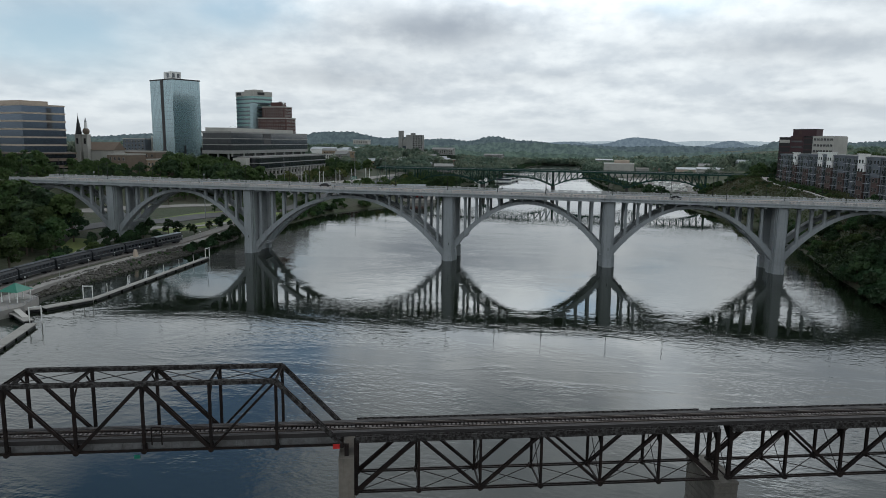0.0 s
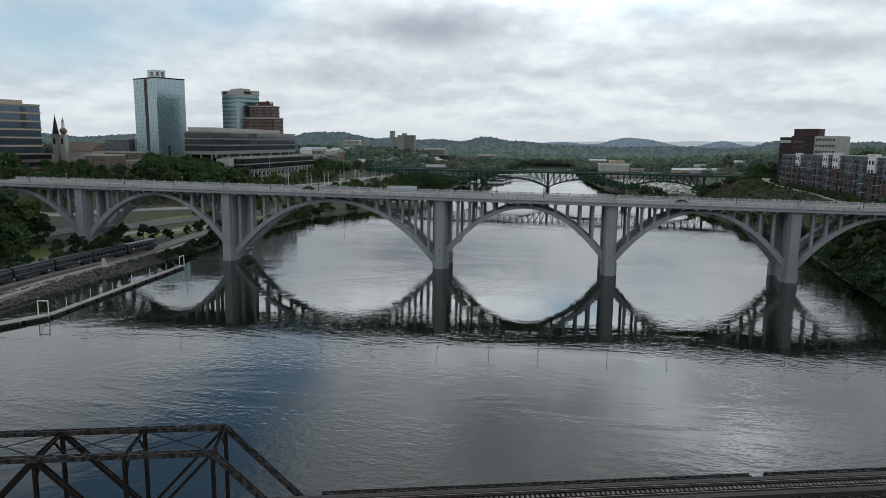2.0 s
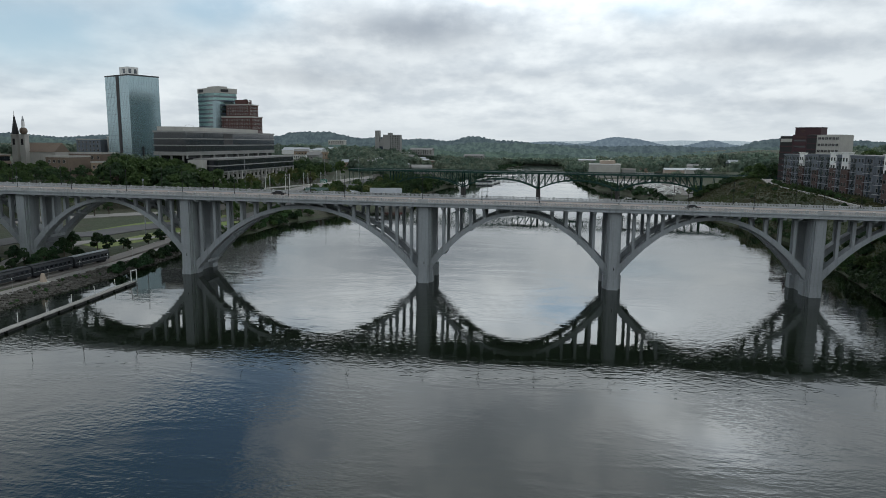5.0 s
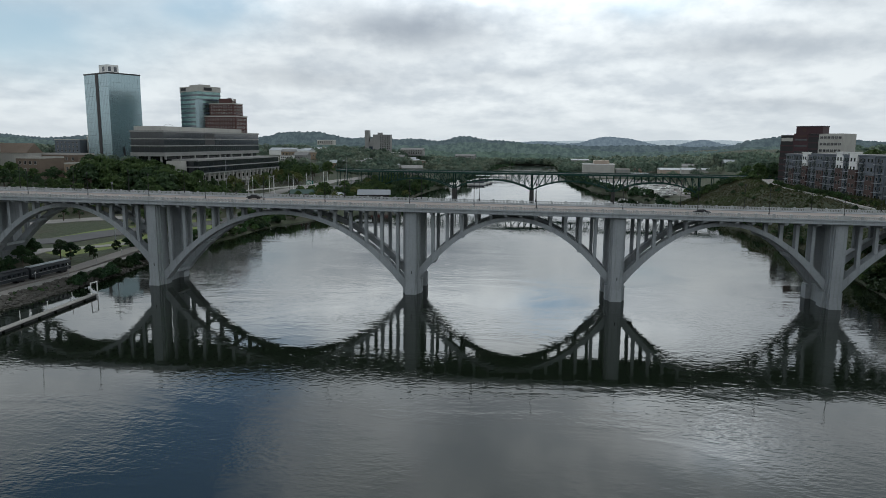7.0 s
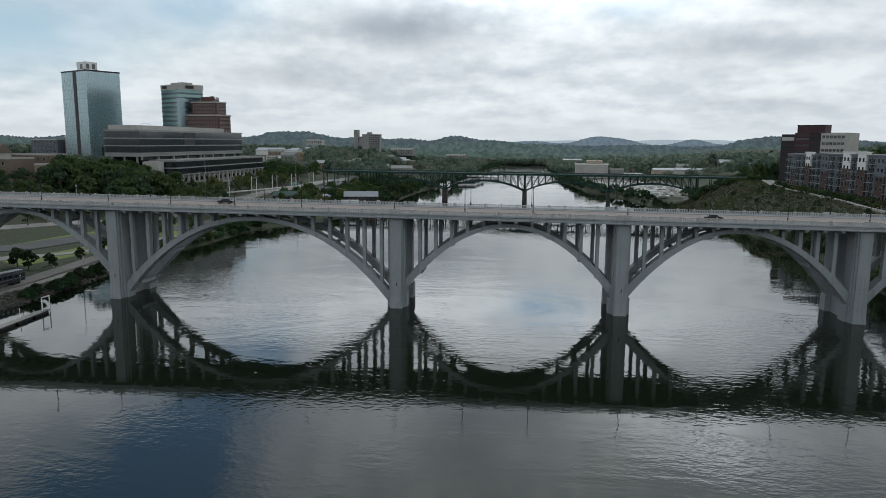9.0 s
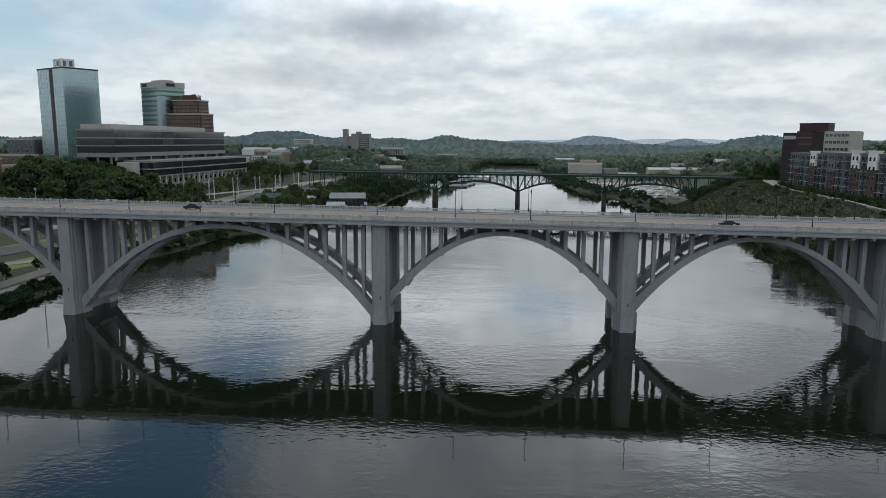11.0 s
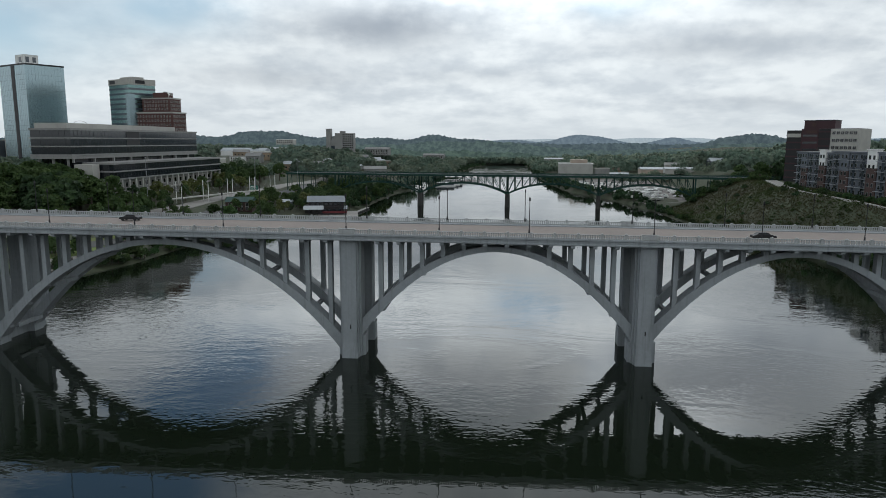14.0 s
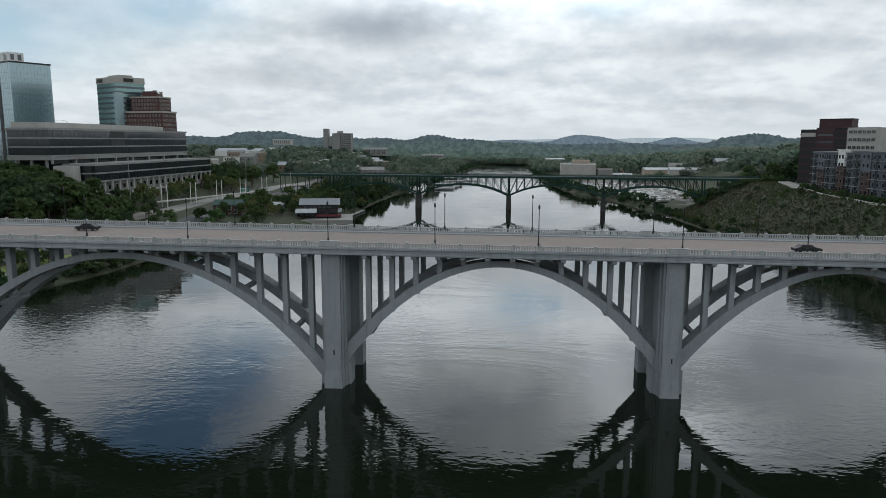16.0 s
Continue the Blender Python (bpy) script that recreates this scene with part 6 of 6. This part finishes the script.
for i in range(2000):
    y = rng.uniform(-125, 44)
    f = rng.random()
    x = float(np.interp(y, SHORE_L[:, 0], SHORE_L[:, 1])) + 1.0 - 7.5 * f
    s = rng.uniform(0.25, 0.8)
    v = tv * (0.75 + 0.5 * rng.random((len(tv), 1))) * s * np.array([1.2, 1.0, 0.7]) + np.array([x, y, float(land(x, y)) + 0.1])
    faces += [[q + len(rows) * len(tv) for q in t] for t in tf]
    rows.append(v)
strip("gravel_bank", [(-96.5, -128), (-102, -104), (-107.5, -84), (-107, -54), (-106.6, -20), (-106.2, 10), (-108, 32)], 7.0, M["rock"], "grey stony bank below the walk", "bank", lift=0.12, thick=0.8)
me = bpy.data.meshes.new("rocks")
me.from_pydata(np.concatenate(rows).tolist(), [], faces)
me.materials.append(M["rock"])
tagged(new("rocks", me), "tumbled grey riprap stones along the bank", "rocks", kind="stuff")


def dock(pts, width, label, z=0.75):
    """A floating dock: planked decks on dark floats."""
    o = thing("dock", label, "dock")
    for a, c in zip(pts, pts[1:]):
        a, c = Vector((*a, z)), Vector((*c, z))
        n = max(1, int((c - a).length / 6))
        for i in range(n):
            p, q = a.lerp(c, i / n), a.lerp(c, (i + 1) / n - 0.02 / n)
            part("deck_section", beam(BM(), p, q, width, 0.22), M["dock"], o)
            part("float", beam(BM(), p.lerp(q, 0.08) - Vector((0, 0, 0.45)), p.lerp(q, 0.92) - Vector((0, 0, 0.45)), width * 0.8, 0.7), M["dark"], o)
    return o


dock([(-86.2, -88), (-89.9, -17)], 2.0, "long grey floating dock beside the walk")
dock([(-98.5, -104.5), (-92, -100), (-86.2, -88)], 3.2, "angled floating dock below the pavilion", 0.85)
dock([(-83.5, -114), (-77, -131), (-70, -152)], 2.6, "floating dock running downstream")
dock([(-99, -106), (-93, -107.5), (-85, -113)], 2.2, "grey gangway dock below the pavilion", 1.0)


def posts(x, y, ang, label="white mooring gate on the dock"):
    o = thing("mooring_gate", label, "mooring gate", (x, y, 0.5), ang, "mooring gates")
    for s in (-1.3, 1.3):
        part("post", tube(BM(), (s, 0, -3), (s, 0, 4.0), 0.14, 0.14), M["white"], o)
    part("crossbar", box(BM(), -1.4, 1.4, -0.1, 0.1, 3.7, 3.95), M["white"], o)


posts(-87.6, -88, 10)
posts(-89.4, -18, 85)
posts(-84, -112, 50)
for i in range(6):
    x, y = -87.3 - 2.6 * i / 6, -78 + 10.5 * i
    single("mooring_pile", tube(BM(), (x - 1.5, y, -3), (x - 1.5, y, 3.0), 0.09, 0.09), M["white"], "pale mooring pile beside the dock", "pile", "mooring piles")
single("gangway", beam(BM(), (-97.5, -104, 2.0), (-88, -110.5, 1.1), 1.5, 0.2), M["offwhite"], "white gangway ramp down to the dock", "gangway")

ob = thing("pavilion", "open pavilion with a green hipped roof", "pavilion", (-100.3, -99.2, 2.1))
for x in (-2.3, 0, 2.3):
    for y in (-2.3, 2.3):
        part("post", tube(BM(), (x, y, 0), (x, y, 3.0), 0.16, 0.14), M["white"], ob)
bm = BM()
vs = [bm.verts.new(c) for c in ((-2.9, -2.9, 2.9), (2.9, -2.9, 2.9), (2.9, 2.9, 2.9), (-2.9, 2.9, 2.9), (0, 0, 4.9))]
for f in ((0, 1, 4), (1, 2, 4), (2, 3, 4), (3, 0, 4), (3, 2, 1, 0)):
    bm.faces.new([vs[j] for j in f])
part("roof", bm, M["signgreen"], ob, "green metal hipped roof")
part("bench", box(BM(), -2, 2, 1.6, 2.1, 0.4, 0.5), M["dock"], ob)
single("terrace", prism(BM(), [(-109, -116), (-97, -116), (-94, -104), (-98, -94), (-107, -90)], -0.8, 2.12), M["path"], "pale concrete terrace under the pavilion", "terrace")
ob = thing("railing", "grey metal railing round the terrace", "railing")
edge = [(-97, -116), (-94, -104), (-98, -94)]
for a, c in zip(edge, edge[1:]):
    for i in range(6):
        p = Vector((*a, 2.1)).lerp(Vector((*c, 2.1)), i / 6)
        part("post", tube(BM(), p, p + Vector((0, 0, 1.1)), 0.05, 0.05, 6), M["grey"], ob)
    for zz in (2.6, 3.15):
        part("rail", beam(BM(), (*a, zz), (*c, zz), 0.06, 0.06), M["grey"], ob)
ob = None
for i in range(9):
    x, y = -107.0 - 2.4 * min(i, 3) / 3, -88 + i * 14.5
    if ob is None:
        ob = thing("walk_lamp", "slim white lamp post on the riverside walk", "street lamp", (x, y, 2.1), 0, "walk lamps")
        part("pole", tube(BM(), (0, 0, 0), (0, 0, 3.8), 0.055, 0.045), M["grey"], ob)
        part("lantern", tube(BM(), (0, 0, 3.8), (0, 0, 4.2), 0.16, 0.09), M["white"], ob)
    else:
        copy_thing(ob, pose(x, y, 2.1))
ob = thing("monument", "pale stone marker on the walk", "monument", (-110.5, -31, 2.05))
part("base", box(BM(), -1.6, 1.6, -1.2, 1.2, 0, 0.5), M["offwhite"], ob)
part("stone", tube(BM(), (0, 0, 0.5), (0, 0, 3.0), 1.1, 0.5, 6), M["peach"], ob)

# tall light masts and sign
for x, y, h in ((-196.5, 66, 20), (-132, 60, 25.5), (-150, 205, 26), (-127, 300, 24), (-108, 330, 24)):
    o = thing("light_mast", "tall grey steel light mast", "light mast", (x, y, float(land(x, y))), 0, "light masts")
    part("mast", tube(BM(), (0, 0, 0), (0, 0, h), 0.24, 0.09), M["grey"], o)
    part("head", tube(BM(), (0, 0, h - 0.3), (0, 0, h + 0.4), 0.4, 0.36), M["grey"], o)
o = thing("road_sign", "green overhead road sign on a gantry", "road sign", (-131, 300, float(land(-131, 300)) - 1), 8)
for x in (0, 5.5):
    part("post", tube(BM(), (x, 0, 0), (x, 0, 6.5), 0.16, 0.14), M["grey"], o)
part("panel", box(BM(), 0.2, 5.3, -0.25, -0.1, 3.6, 6.8), M["signgreen"], o)
for x0_, x1_, z_ in ((0.8, 3.5, 5.9), (0.8, 4.6, 5.1), (0.8, 3.0, 4.3)):
    part("lettering_bar", box(BM(), x0_, x1_, -0.29, -0.25, z_, z_ + 0.3), M["white"], o)

# the cable footbridge in front of the hall
o = thing("footbridge", "white cable-stayed footbridge with paired masts", "bridge", (-146, 222, 9.5), 72)
part("deck", box(BM(), 0, 95, -1.6, 1.6, 3.4, 3.9), M["offwhite"], o)
for i in range(5):
    x = 6 + i * 21
    for y in (-1.9, 1.9):
        mast = part("mast", tube(BM(), (x, y, -6), (x, y, 12.5), 0.22, 0.16), M["white"], o)
        for s in (-9, 9):
            if 0 <= x + s <= 95:
                part("cable", beam(BM(), (x, y, 12.2), (x + s, y * 0.85, 3.9), 0.06, 0.06), M["grey"], mast)
    part("crossbar", beam(BM(), (x, -1.9, 3.2), (x, 1.9, 3.2), 0.25, 0.3), M["white"], o)

# riverside restaurant on its landing
o = thing("restaurant", "riverside restaurant with pale metal roofs and red trim", "building", (-79, 244, 0.4), 12)
part("landing", box(BM(), -4, 30, -6, 24, -2, 2.2), M["dock"], o)
part("lower_wall", box(BM(), 0, 22, 6, 22, 2.2, 6.5), M["darkwood"], o)
part("upper_wall", box(BM(), 2, 22, 8, 22, 6.5, 9.3), M["darkwood"], o)
bm = BM()
for x in (0.8, 23.2):
    for y, z in ((6.8, 9.2), (23.2, 9.2), (15, 12.2)):
        bm.verts.new((x, y, z))
bm.verts.ensure_lookup_table()
for f in ((0, 2, 1), (3, 4, 5), (0, 3, 5, 2), (1, 2, 5, 4), (0, 1, 4, 3)):
    bm.faces.new([bm.verts[j] for j in f])
bmesh.ops.recalc_face_normals(bm, faces=bm.faces)
part("roof", bm, M["slateroof"], o)
part("red_trim", box(BM(), 10, 23.6, 2.2, 2.5, 3.2, 4.3), M["redtrim"], o)
part("terrace_deck", box(BM(), 10, 23.6, 2.2, 6, 2.9, 3.2), M["darkwood"], o)
bm = BM()
for x in (-0.6, 10.6):
    for y, z in ((-1.4, 5.6), (6.2, 5.6), (2.4, 7.6)):
        bm.verts.new((x, y, z))
bm.verts.ensure_lookup_table()
for f in ((0, 2, 1), (3, 4, 5), (0, 3, 5, 2), (1, 2, 5, 4), (0, 1, 4, 3)):
    bm.faces.new([bm.verts[j] for j in f])
bmesh.ops.recalc_face_normals(bm, faces=bm.faces)
part("veranda_roof", bm, M["tin"], o, "pale metal veranda roof")
for i in range(9):
    part("terrace_post", box(BM(), 23.3, 23.5, 2.4 + i * 2.4, 2.6 + i * 2.4, 2.2, 5.4), M["dark"], o)
part("side_rail", box(BM(), 23.5, 23.7, 2.2, 22.4, 3.2, 4.3), M["redtrim"], o, "dull red terrace railing")
part("awning", box(BM(), 21.8, 24.0, 2.2, 22.4, 5.4, 5.65), M["slateroof"], o)
for i in range(5):
    part("veranda_post", box(BM(), 0.2 + i * 2.35, 0.45 + i * 2.35, -0.8, -0.5, 2.2, 6.0), M["dark"], o)
windows(o, "y", 1, 21, 2.6, 6.0, 7, 1, 1.8, 1.9, 5.94, "dark")
windows(o, "y", 3, 21, 6.8, 9.0, 7, 1, 1.6, 1.4, 7.94, "dark")
dock([(-62, 246), (-58, 270), (-56, 315)], 2.2, "grey dock below the restaurant", 0.9)
house_block("brick_building", "small red-brick building with green roof turrets", -117.5, 226, 14, 12, 6.5, "brick", 10, 5.0, 4, 2, gable=2.4, roofmat="green")
house_block("shed", "small dark shed with a pale roof", -100, 262, 8, 6, 3.5, "siding", 5, None, 0, 0, gable=1.4, roofmat="tin", cat="shed")


# ---- boats ----
def boat(x, y, turn, s=1.0, z=0.0, trailer=False, label="white motor boat"):
    o = thing("boat", label, "boat", (x, y, z), turn, "boats")
    bm = BM()
    sec = [(-4, 1.25, 1.0), (-1, 1.35, 1.05), (2, 1.1, 1.15), (3.6, 0.45, 1.3), (4.4, 0.04, 1.4)]
    prev = None
    for xx, hw, hh in sec:
        row = [bm.verts.new((xx * s, yy * s, zz * s)) for yy, zz in ((-hw, hh), (-hw * 0.6, 0), (hw * 0.6, 0), (hw, hh))]
        if prev:
            for j in range(3):
                bm.faces.new((prev[j], row[j], row[j + 1], prev[j + 1]))
            bm.faces.new((prev[3], row[3], row[0], prev[0]))
        else:
            bm.faces.new(row)
        prev = row
    bm.faces.new(prev[::-1])
    bmesh.ops.recalc_face_normals(bm, faces=bm.faces)
    part("hull", bm, M["white"], o)
    part("cabin", box(BM(), -2.2 * s, 1.2 * s, -0.85 * s, 0.85 * s, 1.0 * s, 2.1 * s), M["white"], o)
    part("windscreen", box(BM(), -1.9 * s, 1.25 * s, -0.87 * s, 0.87 * s, 1.5 * s, 1.85 * s), M["glass"], o)
    if trailer:
        part("cradle", box(BM(), -2.5 * s, 2.0 * s, -0.6 * s, 0.6 * s, -0.6 * s, 0.05), M["dark"], o)
    return o


strip("yard", [(165, 340), (162, 400), (155, 470), (150, 540), (150, 620)], 70, M["dirt"], "bare gravel boat yard", "yard", lift=0.25, thick=2.0)
rng = random.Random(9)
for i in range(64):
    y = rng.uniform(345, 540)
    x = float(np.interp(y, SHORE_R[:, 0], SHORE_R[:, 1])) + rng.uniform(8, 66)
    boat(x, y, rng.choice([10, 15, 20, 100]) + rng.uniform(-6, 6), rng.uniform(0.9, 1.5), float(land(x, y)) + 0.9, True, "white boat laid up on a cradle")
for i in range(9):
    boat(-52 + rng.uniform(0, 14), 470 + i * 13, rng.uniform(70, 110), rng.uniform(1.3, 2.2), -0.2, label="moored white motor boat")
for i in range(3):
    o = thing("houseboat", "white covered houseboat at the marina", "boat", (-32 + i * 3, 545 + i * 24, 0), 4, "houseboats")
    part("hull", box(BM(), 0, 20, 0, 7, -0.4, 1.0), M["white"], o)
    part("cabin", box(BM(), 1.5, 18.5, 0.8, 6.2, 1.0, 3.6), M["siding"], o)
    part("roof", box(BM(), 0.2, 19.8, -0.2, 7.2, 3.6, 3.9), M["white"], o)
    part("window_band", box(BM(), 2.2, 17.8, 0.72, 0.8, 1.9, 2.9), M["glass"], o)
o = thing("marina_roof", "long white roofed boat shelter", "boat shelter", (-36, 640, 0), 3)
part("roof", box(BM(), 0, 46, 0, 16, 4.2, 4.6), M["white"], o)
for i in range(6):
    part("post", box(BM(), i * 9, i * 9 + 0.3, 0.2, 0.5, -1, 4.2), M["grey"], o)
part("float", box(BM(), 0, 46, 0, 16, -0.3, 0.5), M["dock"], o)

# right bank road and its wall
strip("road", [(215, 345), (199, 306), (190, 264), (181, 214), (177.5, 173), (176, 137), (173, 90)], 6.0, M["path"], "pale concrete road over the slope", "road", lift=0.25)

strip("kerb_wall", [(195.5, 306), (186.2, 264), (177.0, 214), (172.8, 173), (171.5, 137), (169, 90)], 0.4, M["offwhite"], "low pale retaining wall beside the road", "wall", lift=0.7, thick=2.5)


# ---- cars on the bridge ----
def car(x, y, turn, paint, label):
    o = thing("car", label, "car", (x, y, rail_top(x) - 1.2), turn, "cars on the bridge")
    bm = BM()
    prof = [(-2.3, 0.35), (-2.35, 0.8), (-1.7, 0.95), (-1.1, 1.42), (0.5, 1.45), (1.2, 0.98), (2.2, 0.8), (2.35, 0.4)]
    for yy in (-0.88, 0.88):
        for p in prof:
            inset = 0.14 if p[1] > 1.3 else 0.0
            bm.verts.new((p[0], yy - math.copysign(inset, yy), p[1]))
    bm.verts.ensure_lookup_table()
    n = len(prof)
    for i in range(n):
        bm.faces.new([bm.verts[j] for j in (i, (i + 1) % n, n + (i + 1) % n, n + i)])
    bm.faces.new([bm.verts[j] for j in range(n - 1, -1, -1)])
    bm.faces.new([bm.verts[j] for j in range(n, 2 * n)])
    bmesh.ops.recalc_face_normals(bm, faces=bm.faces)
    part("body", bm, M[paint], o)
    part("windows", box(BM(), -1.15, 0.75, -0.84, 0.84, 1.0, 1.34), M["glass"], o)
    for xx in (-1.45, 1.45):
        for yy in (-0.8, 0.8):
            part("wheel", tube(BM(), (xx, yy - 0.1, 0.32), (xx, yy + 0.1, 0.32), 0.32, 0.32, 14), M["dark"], o)
    for yy in (-0.6, 0.6):
        part("headlight", box(BM(), 2.25, 2.38, yy - 0.18, yy + 0.18, 0.62, 0.76), M["white"], o)


car(83.5, 6.5, 0, "dark", "dark sedan driving on the bridge")
car(-54.0, 15.0, 180, "dark", "black car driving on the bridge")
